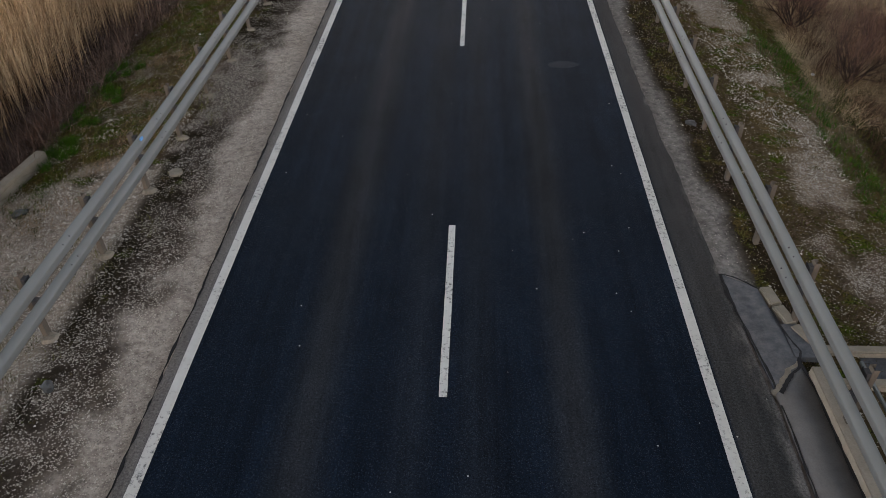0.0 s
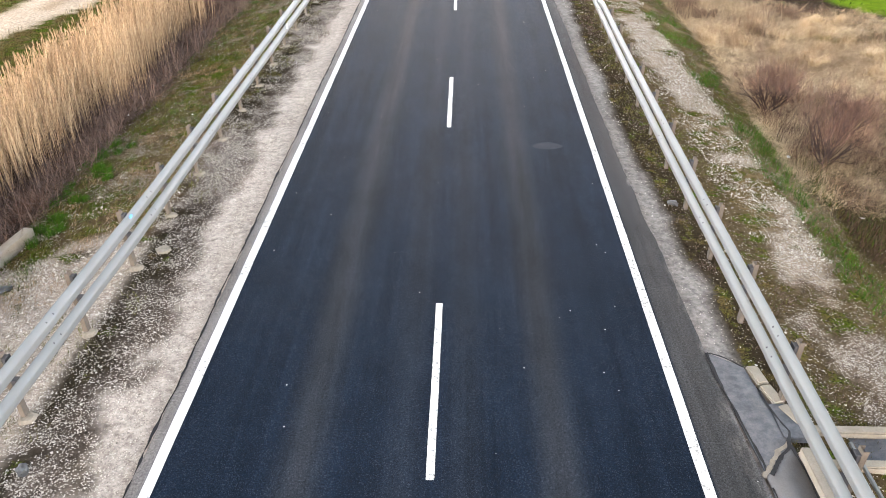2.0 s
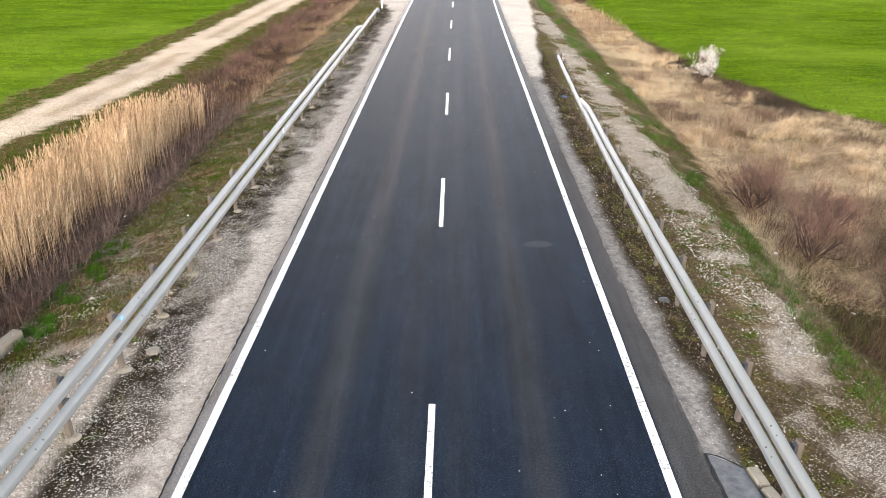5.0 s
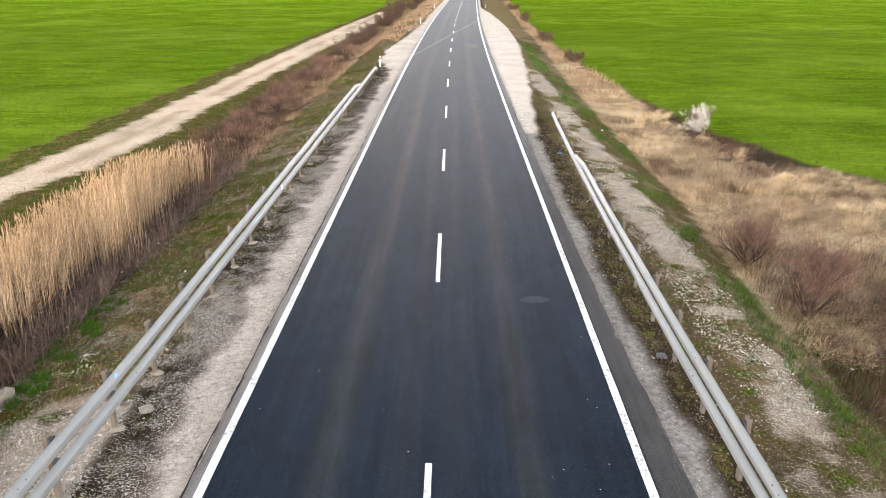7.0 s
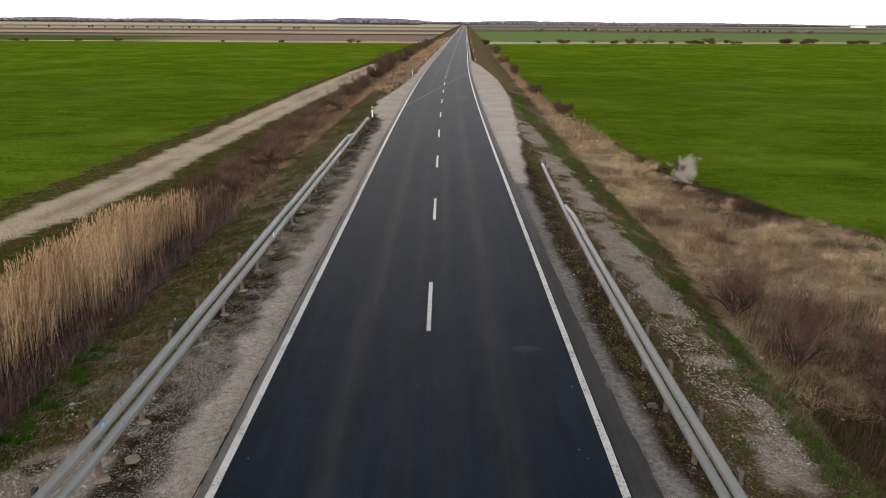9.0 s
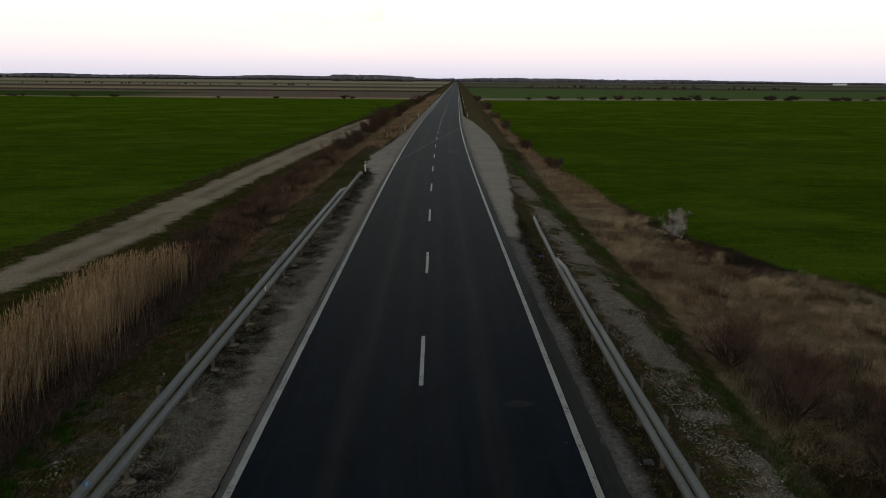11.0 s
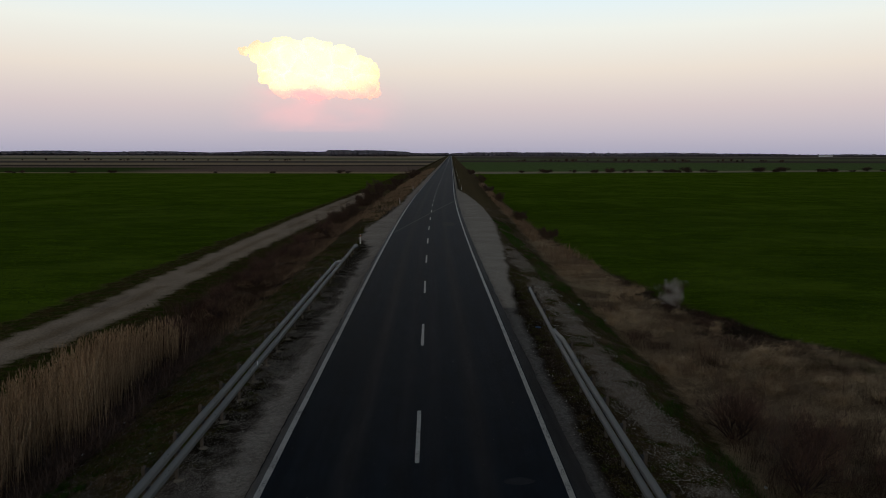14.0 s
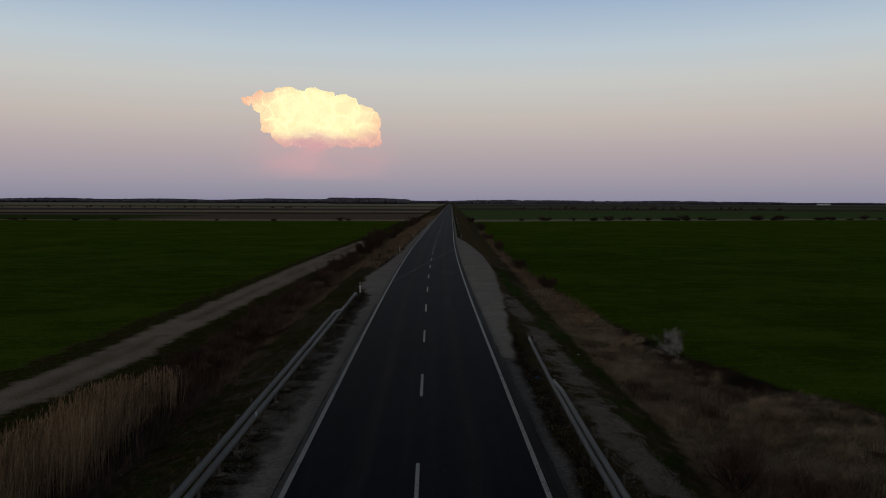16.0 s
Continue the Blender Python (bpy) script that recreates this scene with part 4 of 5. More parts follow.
u, y = scatter(1500, 8.8, 20, 8, 20, lambda a, b: (a > 9.0 + 0.6 * fnoise(a, b, 1.5)) & (fnoise(a + 5, b, 1.2) > 0.42))
uu, yy = tufts(u, y, 10, 0.10)
blades("ditch_grass", on_ground(uu, yy), rng.uniform(0.08, 0.3, len(uu)), rng.uniform(0.007, 0.013, len(uu)), rng.uniform(0.3, 1.3, len(uu)), GRASS, "dark green grass low in the ditch", "grass", 0.8)
# mounded tussocks of bleached grass
tu, ty = scatter(420, 9.6, 24, 21, 60, lambda a, b: right_dry(a, b) & (fnoise(a + 21, b, 4.0) > 0.45))
uu, yy = tufts(tu, ty, 150, 0.13)
blades("grass_tussocks", on_ground(uu, yy), rng.uniform(0.28, 0.62, len(uu)), rng.uniform(0.009, 0.018, len(uu)), rng.uniform(0.4, 1.9, len(uu)), STRAW, "bleached drooping grass tussocks in the ditch", "dry grass", 1.0)
# low verge grass, both sides
u, y = scatter(9000, -9.8, -5.5, 4, 66, lambda a, b: (fnoise(a, b, 1.4) > 0.46) & ((-a > 6.5) | (fnoise(a + 4, b, 0.8) > 0.52)))
uu, yy = tufts(u, y, 6, 0.07)
blades("verge_grass", on_ground(uu, yy), rng.uniform(0.03, 0.13, len(uu)), rng.uniform(0.008, 0.016, len(uu)), rng.uniform(0.2, 1.2, len(uu)), MOSS, "short olive grass on the verge", "grass")
u, y = scatter(9000, 4.7, 9.8, 4, 66, lambda a, b: (fnoise(a + 40, b, 1.4) > 0.47) & ((a < 6.6) | (a > 8.1) | (fnoise(a, b, 0.9) > 0.6)) & (a > lerp(TURN_R, b) + 0.2))
uu, yy = tufts(u, y, 6, 0.07)
blades("verge_grass", on_ground(uu, yy), rng.uniform(0.03, 0.12, len(uu)), rng.uniform(0.008, 0.016, len(uu)), rng.uniform(0.2, 1.2, len(uu)), MOSS, "short olive grass on the verge", "grass")
u, y = scatter(3600, 8.0, 9.7, 8, 95, lambda a, b: (fnoise(a + 11, b, 1.5) > 0.50) & (a < np.interp(b, [0, 17, 25, 50, 90], [9.0, 9.0, 9.3, 9.9, 10.6])))
uu, yy = tufts(u, y, 10, 0.08)
blades("green_grass", on_ground(uu, yy), rng.uniform(0.06, 0.24, len(uu)), rng.uniform(0.008, 0.016, len(uu)), rng.uniform(0.2, 1.0, len(uu)), FRESH, "fresh green grass along the ditch edge", "grass")
u, y = scatter(46, -9.9, -8.3, 14.3, 21, lambda a, b: np.abs(-a - 8.9 - 0.06 * (b - 14)) < 0.6)
uu, yy = tufts(u, y, 190, 0.075)
blades("green_grass", on_ground(uu, yy), rng.uniform(0.07, 0.22, len(uu)), rng.uniform(0.007, 0.013, len(uu)), rng.uniform(0.2, 0.9, len(uu)), FRESH, "bright green grass tufts below the guardrail", "grass")
u, y = scatter(700, -9.9, -6.4, 12, 64, lambda a, b: fnoise(a + 31, b, 2.4) > 0.5)
uu, yy = tufts(u, y, 26, 0.10)
blades("dark_grass", on_ground(uu, yy), rng.uniform(0.06, 0.19, len(uu)), rng.uniform(0.008, 0.015, len(uu)), rng.uniform(0.2, 1.1, len(uu)), GRASS, "dark grass clumps on the bank", "grass")
u, y = scatter(900, -10.2, -6.6, 12, 64, lambda a, b: fnoise(a + 61, b, 2.0) > 0.52)
uu, yy = tufts(u, y, 18, 0.12)
blades("bank_straw", on_ground(uu, yy), rng.uniform(0.05, 0.2, len(uu)), rng.uniform(0.006, 0.012, len(uu)), rng.uniform(0.5, 2.0, len(uu)), DULL, "dead grass wisps on the bank", "dry grass", 0.9)
u, y = scatter(2600, -9.8, -6.5, 14, 60, lambda a, b: fnoise(a + 14, b, 1.3) > 0.55)
STRAY = (u, y)
u, y = scatter(2600, 4.8, 9.2, 6, 60, lambda a, b: (fnoise(a + 71, b, 1.6) > 0.5) & (a > lerp(TURN_R, b) + 0.3) & ((a < 6.7) | (a > 8.1) | (b < 14)))
uu, yy = tufts(u, y, 12, 0.10)
blades("verge_wisps", on_ground(uu, yy), rng.uniform(0.04, 0.14, len(uu)), rng.uniform(0.006, 0.012, len(uu)), rng.uniform(0.4, 1.8, len(uu)), LITTER, "dead brown wisps of grass on the verge", "dry grass", 0.9)
# crop near the field edges
u, y = scatter(52000, 12.8, 60, 30, 120, lambda a, b: (a > lerp(FIELD_R, b)) & (fnoise(a * 0.15, b, 2.0) > 0.38))
blades("wheat_crop", on_ground(u, y), rng.uniform(0.06, 0.15, len(u)), rng.uniform(0.04, 0.08, len(u)), rng.uniform(0.3, 1.0, len(u)), CROP, "young green wheat in the field", "crop", 0.5, 1)
u, y = scatter(52000, -75, -19, 36, 130, lambda a, b: (-a > lerp(FIELD_L, b)) & (fnoise(a * 0.15, b, 2.0) > 0.38))
blades("wheat_crop", on_ground(u, y), rng.uniform(0.06, 0.15, len(u)), rng.uniform(0.04, 0.08, len(u)), rng.uniform(0.3, 1.0, len(u)), CROP, "young green wheat in the field", "crop", 0.5, 1)
u, y = scatter(4000, -24, -14.4, 25, 150, lambda a, b: ((-a > lerp(TRACK_OUT, b)) & (-a < lerp(FIELD_L, b)) | (-a < lerp(TRACK_IN, b)) & (-a > 14.4)) & (fnoise(a, b, 2) > 0.4))
uu, yy = tufts(u, y, 6, 0.15)
blades("track_grass", on_ground(uu, yy), rng.uniform(0.06, 0.25, len(uu)), rng.uniform(0.015, 0.03, len(uu)), rng.uniform(0.2, 1.0, len(uu)), MOSS, "rough grass beside the farm track", "grass")


def stones(name, u, y, lo, hi, label):
    n = len(u)
    oct_v = np.array([(1, 0, 0), (-0.4, 0.9, 0), (-0.5, -0.8, 0), (0.1, 0.05, 0.8), (0, 0, -0.6)])
    oct_f = np.array([(0, 1, 3), (1, 2, 3), (2, 0, 3), (1, 0, 4), (2, 1, 4), (0, 2, 4)])
    r = lo * (hi / lo) ** (rng.random(n) ** 1.8)
    a = rng.uniform(0, 6.283, n)
    v = oct_v[None] * (1 + rng.normal(0, 0.22, (n, 5, 3)))
    x = v[..., 0] * np.cos(a)[:, None] - v[..., 1] * np.sin(a)[:, None]
    yv = v[..., 0] * np.sin(a)[:, None] + v[..., 1] * np.cos(a)[:, None]
    v = np.stack([x, yv, v[..., 2]], -1) * r[:, None, None] + on_ground(u, y, 0.0)[:, None, :] + np.array([0, 0, 0.2]) * r[:, None, None]
    f = oct_f[None] + (np.arange(n) * 5)[:, None, None]
    return tagged(new(name, mesh_np(name, v.reshape(-1, 3), f.reshape(-1, 3), STONE)), label, "stones", kind="stuff")


u, y = scatter(30000, -6.8, -4.4, 3, 48, lambda a, b: ((fnoise(a, b, 0.9) > 0.54) | (-a < 4.8)) & (rng.random(len(a)) < np.clip(1.4 - (-a - 4.45) / 2.2, 0.15, 1)))
stones("verge_stones", u, y, 0.006, 0.026, "pale crushed stone strewn along the shoulder")
u, y = scatter(26000, 6.4, 8.5, 8, 48, lambda a, b: (b > 12.6 + 2.5 * fnoise(a, b, 0.8)) & (fnoise(a + 40, b, 1.2) > 0.48) & (np.abs(a - 7.45) < 0.45 + 0.9 * vnoise(a, b, 0.7)))
stones("verge_stones", u, y, 0.008, 0.036, "pale crushed stone band behind the guardrail")
u, y = scatter(11000, -9.6, -6.2, 5, 16.5, lambda a, b: fnoise(a + 4, b, 1.0) > 0.48)
stones("verge_stones", u, y, 0.008, 0.038, "pale gravel spread on the slope")
stones("bank_stones", STRAY[0], STRAY[1], 0.008, 0.034, "pale stones strewn on the grassy bank")
u, y = scatter(1500, 4.6, 6.6, 4, 40, lambda a, b: fnoise(a + 4, b, 0.8) > 0.5)
stones("verge_stones", u, y, 0.01, 0.04, "scattered stones under the guardrail")


# ---- bushes ----
def tube_tree(seed, height_m, spread, stems, levels, sides=4, thin=0.012, rise=1.0):
    """Branches as tapered tubes: returns points, faces and the tips."""
    r = np.random.default_rng(seed)
    verts, faces, tips = [], [], []

    def limb(p, d, ln, rad, lv):
        q, ring0 = p, None
        for k in range(4):
            t = k / 3
            rr = rad * (1 - 0.65 * t)
            s = np.cross(d, [0.3, 0.9, 0.1])
            s /= np.linalg.norm(s)
            b = np.cross(d, s)
            ring = len(verts)
            for j in range(sides):
                a = 2 * np.pi * j / sides
                verts.append(q + (s * np.cos(a) + b * np.sin(a)) * rr)
            if ring0 is not None:
                for j in range(sides):
                    faces.append((ring0 + j, ring0 + (j + 1) % sides, ring + (j + 1) % sides, ring + j))
            ring0 = ring
            if k and lv < levels:
                for _ in range(r.integers(1, 4)):
                    nd = d + r.normal(0, 0.42, 3) + np.array([0, 0, 0.22 * rise])
                    limb(q, nd / np.linalg.norm(nd), ln * r.uniform(0.45, 0.75), rr * 0.6, lv + 1)
            if k == 3:
                tips.append(q)
            d = d + r.normal(0, 0.12, 3) + np.array([0, 0, 0.04 * rise])
            d = d / np.linalg.norm(d)
            q = q + d * ln / 3
    for _ in range(stems):
        a = r.uniform(0, 6.283)
        d = np.array([np.cos(a) * spread, np.sin(a) * spread, 1.0])
        limb(np.array([r.normal(0, 0.06), r.normal(0, 0.06), -0.05]), d / np.linalg.norm(d), height_m * r.uniform(0.4, 0.6), thin * r.uniform(0.7, 1.3), 0)
    return np.array(verts), np.array(faces), np.array(tips)


def twigs_mesh(name, tips, per, ln, w, mat, seed, up=1.9):
    r = np.random.default_rng(seed)
    n = len(tips) * per
    b = np.repeat(tips, per, 0) + r.normal(0, 0.05, (n, 3))
    d = r.normal(0, 1, (n, 3)) + np.array([0, 0, up])
    d /= np.linalg.norm(d, axis=1)[:, None]
    s = np.cross(d, r.normal(0, 1, (n, 3)))
    s /= np.linalg.norm(s, axis=1)[:, None]
    h = r.uniform(0.4, 1.0, n)[:, None] * ln
    v = np.stack([b - s * w, b + s * w, b + d * h], 1).reshape(-1, 3)
    i = np.arange(n)[:, None] * 3
    return mesh_np(name, v, np.concatenate([i, i + 1, i + 2], 1), mat)


def build_bush(seed, height_m, spread, stems, levels, mat, label, per=5, twig=0.25, w=0.004, blossom=0, thin=0.012):
    bush = tagged(new("bush"), label, "bush")
    v, f, tips = tube_tree(seed, height_m, spread, stems, levels, 4, thin)
    part("trunk", mesh_np("trunk", v, f, BARK), bush)
    part("crown", twigs_mesh("crown", tips, per, twig, w, mat, seed), bush)
    if blossom:
        r = np.random.default_rng(seed + 1)
        tips = tips[(tips[:, 2] > 0.55 * tips[:, 2].max() * r.random(len(tips)) ** 0.5) & (np.sin(5 * tips[:, 0]) + np.cos(4 * tips[:, 1] + 3 * tips[:, 2]) > -0.5)]
        n = len(tips) * blossom
        c = np.repeat(tips, blossom, 0) + r.normal(0, 0.07, (n, 3))
        q = np.array([(1, 0, 0), (0, 1, 0), (-1, 0, 0), (0, -1, 0), (0, 0, 1), (0, 0, -1)])
        fo = np.array([(0, 1, 4), (1, 2, 4), (2, 3, 4), (3, 0, 4), (1, 0, 5), (2, 1, 5), (3, 2, 5), (0, 3, 5)])
        vv = c[:, None, :] + q[None] * r.uniform(0.012, 0.032, (n, 1, 1)) * r.uniform(0.6, 1.3, (n, 6, 1))
        ff = fo[None] + (np.arange(n) * 6)[:, None, None]
        part("blossom", mesh_np("blossom", vv.reshape(-1, 3), ff.reshape(-1, 3), BLOSSOM), bush, "white spring blossom")
    return bush


def set_on(ob, u, y, turn=0.0, dz=0.0, scale=1.0):
    ob.matrix_basis = Matrix.Translation((float(place(u, y)), y, float(height(u, y)) + dz)) @ Matrix.Rotation(turn, 4, "Z") @ Matrix.Scale(scale, 4)
    return ob


TW = "bare purple-brown bush with thin twigs in the dry ditch"
near_a = set_on(build_bush(11, 2.3, 0.9, 11, 2, TWIG, TW, 3, 0.5, 0.005, 0, 0.028), 10.5, 20.0)
near_b = set_on(build_bush(12, 2.0, 0.9, 10, 2, TWIG, TW, 3, 0.48, 0.005, 0, 0.026), 10.2, 23.9)
for k, (a, b, s) in enumerate(((11.9, 22.0, 0.85), (12.9, 19.0, 0.8), (11.4, 26.0, 0.6), (11.6, 17.2, 0.7), (11.0, 15.0, 0.6), (12.6, 23.4, 0.6), (13.4, 20.2, 0.65), (12.2, 18.2, 0.7), (13.2, 16.9, 0.7), (10.9, 24.9, 0.6))):
    c = copy_thing((near_a, near_b)[k % 2], Matrix.Identity(4))
    c["group"] = "bushes in the right ditch"
    set_on(c, a, b, 1.3 * k, 0, s)
for k, (a, b, sc) in enumerate(((-11.4, 34.5, 0.7), (-12.6, 38.0, 0.8), (-11.8, 42.5, 0.7), (-12.9, 47.0, 0.9), (-12.0, 52.5, 0.8), (-12.8, 59.0, 0.9), (-11.9, 66.0, 0.9), (-12.6, 75.0, 1.0), (-12.1, 86.0, 1.0))):
    c = copy_thing((near_a, near_b)[k % 2], Matrix.Identity(4))
    c["group"], c["label"] = "bushes in the left ditch", "bare red-brown bush in the scrubby ditch"
    set_on(c, a, b, 0.9 * k, 0, sc)
white_bush = set_on(build_bush(21, 2.3, 0.5, 7, 3, FARBUSH, "white-flowering bush at the edge of the wheat field", 5, 0.3, 0.007, 7, 0.03), 14.3, 43.1, 0, 0, 0.74)
DK = "dense dark brown bare bush beside the field"
dark_bush = set_on(build_bush(31, 1.9, 0.9, 9, 3, FARBUSH, DK, 4, 0.35, 0.009, 0, 0.02), 13.0, 79.8, 0, 0, 0.7)
dark_more = [set_on(build_bush(37, 2.4, 0.6, 7, 3, FARBUSH, DK, 4, 0.4, 0.009, 0, 0.02), 12.4, 139.5, 0, 0, 0.8),
             set_on(build_bush(43, 1.7, 1.2, 10, 3, FARBUSH, DK, 4, 0.4, 0.009, 0, 0.02), 12.6, 101.7, 0, 0, 0.85)]
for k, (a, b, s) in enumerate(((12.2, 178, 1.3), (12.0, 226, 1.6), (12.0, 330, 2.0), (-12.2, 98, 1.3), (-12.0, 107, 1.2), (-12.8, 132, 1.7), (-12.4, 146, 1.9), (-13.5, 162, 1.9), (-12.0, 186, 1.5), (-12.5, 215, 1.7), (-11.8, 268, 1.8), (-12.2, 320, 2.2))):
    c = copy_thing((dark_bush, *dark_more)[k % 3], Matrix.Identity(4))
    set_on(c, a, b, 2.1 * k, -0.1, s * 0.72)
hr = np.random.default_rng(5)
for k in range(46):
    xx = 40 + 205 * hr.random() if k < 36 else -hr.choice([35, 60, 98, 125, 140, 156, 185]) - 14 * hr.random()
    yy = 338 + (0.22 * xx if xx > 0 else 0) + hr.normal(0, 2)
    c = copy_thing((dark_bush, *dark_more)[k % 3], Matrix.Identity(4))
    c["label"], c["group"] = "low dark bush on a far field boundary", "bushes on the far boundary"
    sc = hr.uniform(0.55, 1.25) * (1.0 if xx > 0 else 0.75)
    c.matrix_basis = Matrix.Translation((xx, yy, -1.0)) @ Matrix.Rotation(k * 1.7, 4, "Z") @ Matrix.Diagonal((sc * 2.0, sc * 1.5, sc * 0.9, 1))


# ---- delineator posts ----
def build_delineator():
    d = tagged(new("delineator_post"), "white roadside marker post with black band and reflector", "marker post", "marker posts along the road")
    part("post", boxed((-0.06, -0.04, -0.2), (0.06, 0.04, 0.95), 0.02), d, mat=WHITE)
    part("band", boxed((-0.063, -0.043, 0.66), (0.063, 0.043, 0.86), 0.02), d, "black band", BLACK)
    part("reflector", boxed((-0.025, -0.05, 0.69), (0.025, -0.04, 0.83)), d, "orange reflector", ORANGE)
    return d


first = build_delineator()
set_on(first, -6.25, 68.6)
for a, b in ((-5.55, 123), (-5.5, 168), (-5.5, 218), (-5.5, 268), (-5.5, 318), (-5.5, 368), (5.6, 171), (5.6, 221), (5.6, 271), (5.6, 321), (5.6, 371)):
    set_on(copy_thing(first, Matrix.Identity(4)), a, b)


# ---- small litter ----
def build_litter(u, y, size, mat, label, seed):
    r = np.random.default_rng(seed)
    bm = bmesh.new()
    bmesh.ops.create_icosphere(bm, subdivisions=2, radius=1.0)
    for v in bm.verts:
        v.co = Vector((v.co.x * size, v.co.y * size * 0.7, v.co.z * size * 0.4)) * (1 + r.normal(0, 0.18))
    me = bpy.data.meshes.new("litter")
    bm.to_mesh(me)
    bm.free()
    me.materials.append(mat)
    set_on(tagged(new("litter", me), label, "litter"), u, y, r.uniform(0, 6), size * 0.2)


for k, (a, b, s) in enumerate(((-9.6, 19.5, 0.06), (-9.9, 18.6, 0.05), (-10.1, 22.5, 0.06), (-10.3, 25.3, 0.05), (-9.8, 24.8, 0.04), (9.5, 20.1, 0.07), (10.2, 17.0, 0.06), (9.2, 44.0, 0.08), (10.0, 40.6, 0.07), (-7.6, 21.3, 0.04))):
    build_litter(a, b, s, WHITE, "crumpled white litter in the grass", 40 + k)
build_litter(5.55, 35.6, 0.14, NAVY, "faded blue crumpled bag under the guardrail", 60)
build_litter(-8.58, 12.66, 0.18, BLACK, "black plastic scrap on the gravel", 61)
build_litter(-5.73, 8.05, 0.13, BLACK, "black plastic scrap on the gravel", 62)
build_litter(5.2, 16.0, 0.13, BLACK, "black rubber scrap on the verge", 63)


def build_slab():
    bm = bmesh.new()
    bmesh.ops.create_cone(bm, segments=18, cap_ends=True, radius1=0.15, radius2=0.135, depth=0.04)
    for v in bm.verts:
        v.co *= 1 + 0.10 * noise.noise(v.co * 7)
    me = bpy.data.meshes.new("flat_stone")
    bm.to_mesh(me)
    bm.free()
    me.materials.append(FOOTING)
    set_on(tagged(new("flat_stone", me), "flat pale round stone on the verge", "stone"), -5.75, 13.75, 0, 0.03)


build_slab()
build_litter(4.95, 7.94, 0.045, BLACK, "small dark stone on the concrete strip", 64)
tu, ty = tufts(np.array([-10.05, -10.3, -9.9]), np.array([16.5, 16.1, 15.9]), 240, 0.20)
blades("brown_grass", on_ground(tu, ty), rng.uniform(0.2, 0.7, len(tu)), rng.uniform(0.006, 0.012, len(tu)), rng.uniform(0.2, 0.9, len(tu)), SCRUB, "orange-brown dry grass clump", "dry grass")


# ---- far woods and buildings ----
def woods(name, x0, x1, y0, depth, hmin, hmax, n, label, gap=0.0, slim=1.0, mat=HAZED_WOOD):
    """A belt of many bare crowns on trunks, far off."""
    r = np.random.default_rng(int(abs(x0)) + n)
    xs, ys = r.uniform(x0, x1, n), y0 + r.uniform(0, depth, n)
    keep = vnoise(xs, ys * 0, 160.0) > gap
    xs, ys = xs[keep], ys[keep]
    n = len(xs)
    h = r.uniform(hmin, hmax, n) * (0.7 + 0.5 * vnoise(xs, ys * 0 + 9, 220.0))
    V, F, o = [], [], 0
    ring = 7
    for fz, fr in ((0.0, 0.06), (0.22, 0.10), (0.3, 0.30), (0.55, 0.42), (0.8, 0.33), (1.0, 0.03)):
        a = np.linspace(0, 2 * np.pi, ring, endpoint=False)
        rad = (h * fr * slim)[:, None] * r.uniform(0.6, 1.35, (n, ring))
        V.append(np.stack([xs[:, None] + rad * np.cos(a), ys[:, None] + rad * np.sin(a), -1.2 + (h * fz)[:, None] * r.uniform(0.92, 1.08, (n, ring))], -1))
    v = np.stack(V, 1)
    k = v.shape[1] * ring
    i = (np.arange(n) * k)[:, None]
    for lv in range(v.shape[1] - 1):
        for q in range(ring):
            p = (q + 1) % ring
            F.append(np.concatenate([i + lv * ring + q, i + lv * ring + p, i + (lv + 1) * ring + p, i + (lv + 1) * ring + q], 1))
    return tagged(new(name, mesh_np(name, v.reshape(-1, 3), np.concatenate(F), mat)), label, "woods", kind="stuff")


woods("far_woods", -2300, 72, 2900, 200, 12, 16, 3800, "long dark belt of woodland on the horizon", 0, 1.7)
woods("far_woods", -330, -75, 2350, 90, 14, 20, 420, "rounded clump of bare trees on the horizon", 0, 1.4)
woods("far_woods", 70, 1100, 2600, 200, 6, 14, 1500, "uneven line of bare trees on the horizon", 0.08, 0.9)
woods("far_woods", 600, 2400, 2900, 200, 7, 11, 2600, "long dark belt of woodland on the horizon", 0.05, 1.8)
woods("far_hedge", -900, -60, 900, 60, 1.5, 3.2, 60, "thin hedge on a far field", 0.62, 1.2, FARBUSH)
woods("far_hedge", 100, 900, 800, 120, 1.5, 3.6, 130, "scattered far bushes", 0.6, 1.0, FARBUSH)
woods("far_trees", 110, 620, 1900, 120, 7, 13, 110, "bare trees in the distance", 0.3, 0.5)


def build_shed(x, y, w, d, h):
    house = tagged(new("farm_building"), "long white farm building far across the fields", "building")
    part("wall", boxed((x - w / 2, y, -1), (x + w / 2, y + d, h)), house, mat=WALLWHITE)
    bm = bmesh.new()
    vs = [bm.verts.new(p) for p in ((x - w / 2 - 1, y - 1, h), (x + w / 2 + 1, y - 1, h), (x + w / 2 + 1, y + d + 1, h), (x - w / 2 - 1, y + d + 1, h), (x - w / 2 - 1, y + d / 2, h + 3), (x + w / 2 + 1, y + d / 2, h + 3))]
    for f in ((0, 1, 5, 4), (2, 3, 4, 5), (0, 4, 3), (1, 2, 5), (3, 2, 1, 0)):
        bm.faces.new([vs[i] for i in f])
    part("roof", bm, house, "grey roof", ROOF)


build_shed(1352, 2480, 40, 18, 4.0)


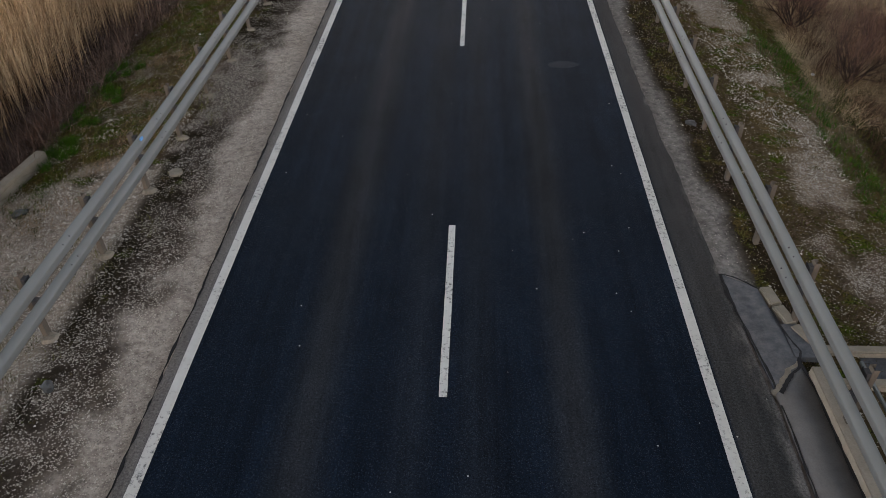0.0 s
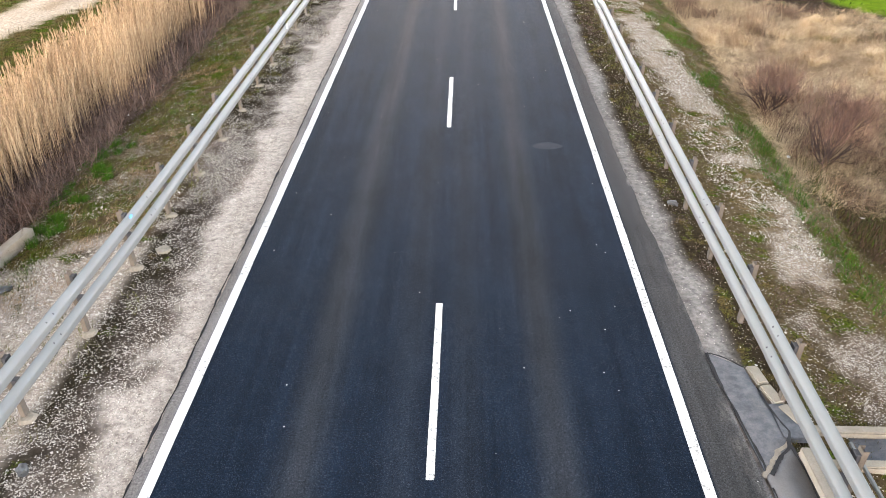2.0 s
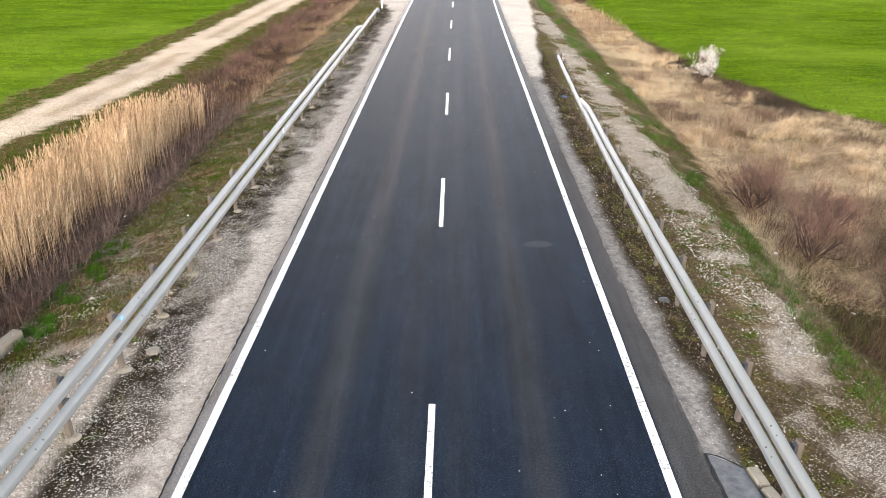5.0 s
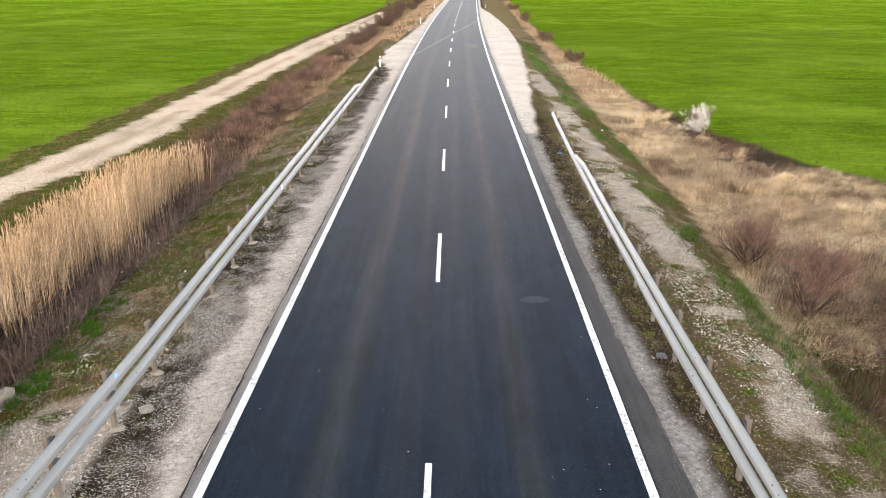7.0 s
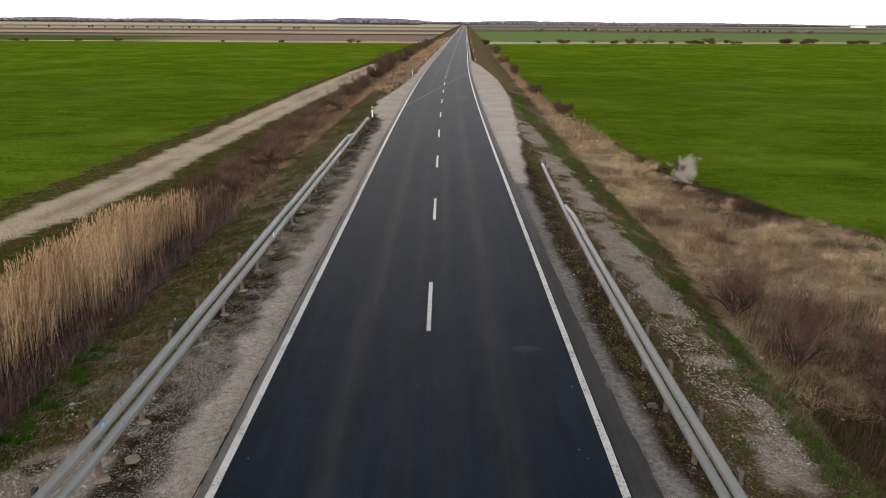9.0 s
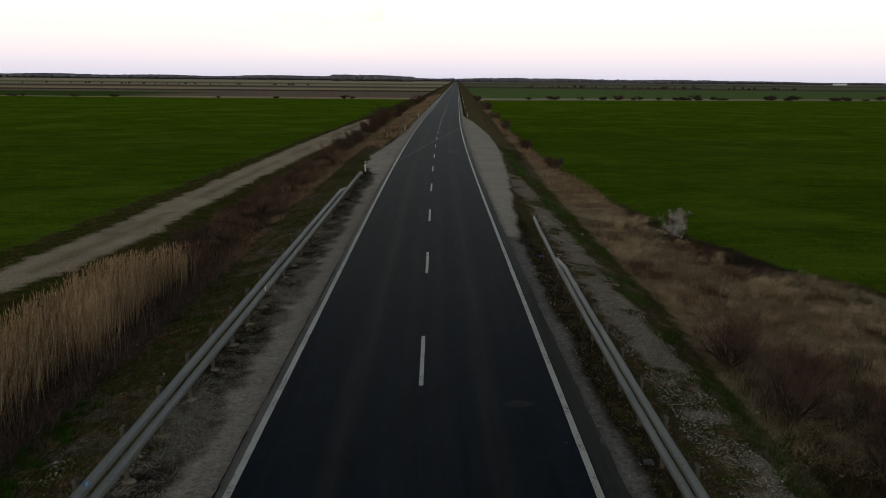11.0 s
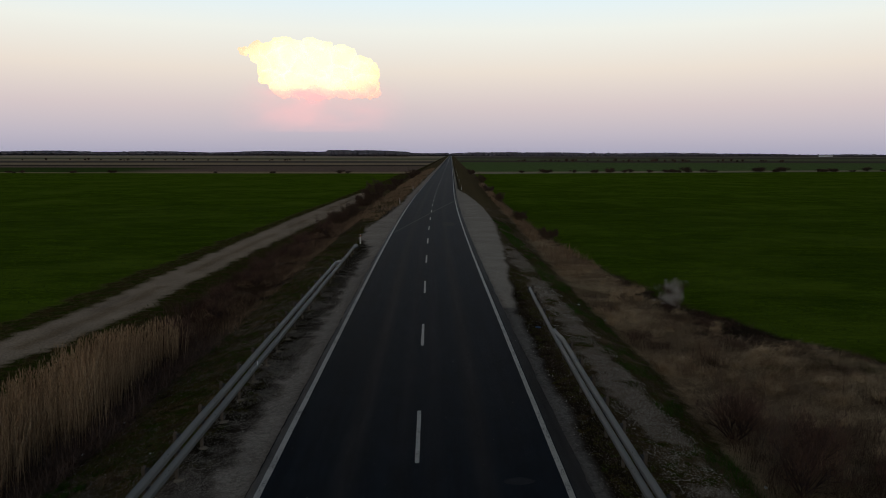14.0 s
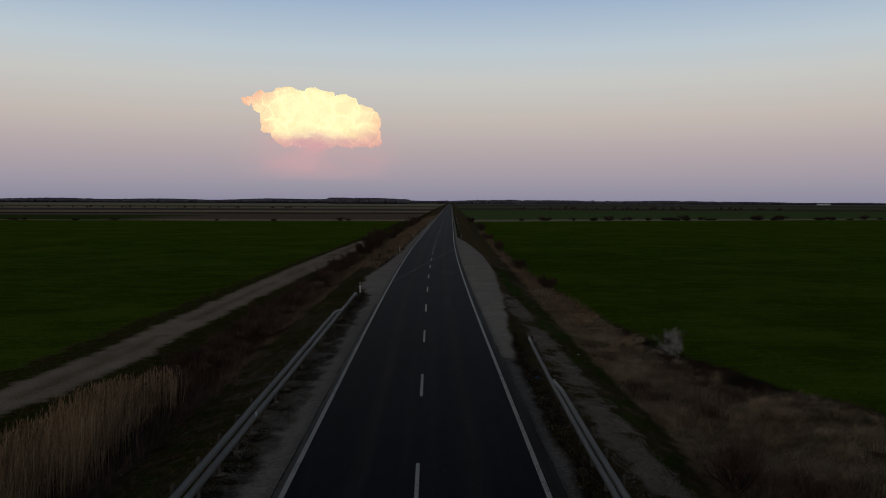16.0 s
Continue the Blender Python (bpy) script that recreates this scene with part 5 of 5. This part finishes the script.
# ---- the far thundercloud ----
def cloud_material(name, haze):
    m = Mat(name, 1.0)
    p = m.node("SeparateXYZ")
    m.link(m.coord(), p.inputs[0])
    wav = m.math("MULTIPLY_ADD", m.noise(0.010, 5, 0.6), 160.0, -80.0)
    dx = m.math("DIVIDE", m.math("ADD", p.outputs["X"], 610.0), 360.0)
    dz = m.math("DIVIDE", m.math("SUBTRACT", p.outputs["Z"], 470.0), 200.0)
    d = m.math("SQRT", m.math("ADD", m.math("MULTIPLY", dx, dx), m.math("MULTIPLY", dz, dz)))
    d = m.math("ADD", d, m.math("DIVIDE", wav, 260.0))
    c = m.mix(m.ramp(d, 0.55, 1.15), (1.0, 0.88, 0.46), (0.88, 0.50, 0.31))
    c = m.mix(m.ramp(m.math("ADD", p.outputs["Z"], wav), 375.0, 275.0), c, (0.62, 0.35, 0.31))
    if haze:
        c = (0.60, 0.34, 0.345)
        m.b.inputs["Emission Color"].default_value = (*c, 1)
    else:
        lump = m.math("MULTIPLY_ADD", m.noise(0.016, 6, 0.6), 0.40, 0.74)
        m.link(m.mix(1.0, c, m.gray(lump), "MULTIPLY"), m.b.inputs["Emission Color"])
    m.color((0.35, 0.30, 0.26) if not haze else (0.05, 0.04, 0.04))
    m.b.inputs["Emission Strength"].default_value = CLOUD_GLOW
    tr, mixs = m.node("BsdfTransparent"), m.node("MixShader")
    zz = m.math("ADD", p.outputs["Z"], m.math("MULTIPLY", wav, 0.7))
    if haze:
        side = m.ramp(m.math("ABSOLUTE", m.math("ADD", p.outputs["X"], 600.0)), 520.0, 40.0)
        fade = m.math("MULTIPLY", m.math("MULTIPLY", m.ramp(zz, 60.0, 270.0), m.ramp(zz, 400.0, 310.0)), m.math("MULTIPLY", side, m.ramp(m.noise(0.006, 5, 0.6, (0.5, 1, 1.6)), 0.28, 0.6, 0.25, 1.0)))
    else:
        fade = m.math("ADD", 1.0, 0.0)
    m.link(fade, mixs.inputs[0])
    m.link(tr.outputs[0], mixs.inputs[1])
    m.link(m.b.outputs[0], mixs.inputs[2])
    m.link(mixs.outputs[0], m.t.nodes["Material Output"].inputs["Surface"])
    return m.m


def build_cloud():
    r = np.random.default_rng(3)
    bm = bmesh.new()
    top = ([-1035, -961, -902, -842, -783, -739, -694, -635, -576, -517, -443, -384, -339, -303, -286],
           [556, 588, 594, 603, 632, 612, 600, 613, 607, 595, 563, 527, 510, 465, 432])
    low = ([-1035, -990, -940, -890, -870, -840, -783, -650, -546, -428, -298], [550, 522, 505, 440, 370, 325, 312, 300, 312, 306, 312])
    lumps = []
    while len(lumps) < 620:
        x, z = r.uniform(-1035, -285), r.uniform(295, 635)
        hi, lo = np.interp(x, *top), np.interp(x, *low)
        room = min(hi - z, z - lo + 8, (x + 1055) * 0.8, (-272 - x) * 0.8)
        if room > 6:
            lumps.append((x, z, min(room, r.uniform(8, 52))))
    for x, z, rad in lumps:
        bmesh.ops.create_icosphere(bm, subdivisions=3 if rad > 26 else 2, radius=rad, matrix=Matrix.Translation((x, 4000 - 0.5 * rad + r.uniform(-40, 40), z)))
    for v in bm.verts:
        p = v.co.copy()
        a = noise.fractal(p * 0.014, 1.0, 2.0, 5)
        b = noise.fractal(p * 0.014 + Vector((9, 3, 1)), 1.0, 2.0, 5)
        v.co = p + Vector((a * 20, b * 14, b * 20))
    for f in bm.faces:
        f.smooth = True
    cloud = tagged(new("cloud"), "glowing sunset thundercloud far beyond the horizon", "cloud", kind="structure")
    part("cloud_top", bm, cloud, mat=cloud_material("sunlit_cloud", False))
    ys = 3880.0
    v = [(-1100 + 1000 * i / 12, ys + 30 * math.sin(i), 120 + 340 * j / 4) for j in range(5) for i in range(13)]
    f = np.array([(j * 13 + i, j * 13 + i + 1, (j + 1) * 13 + i + 1, (j + 1) * 13 + i) for j in range(4) for i in range(12)])
    part("haze", mesh_np("haze", v, f, cloud_material("pink_haze", True)), cloud, "thin pink haze under the cloud")
    return cloud


build_cloud()
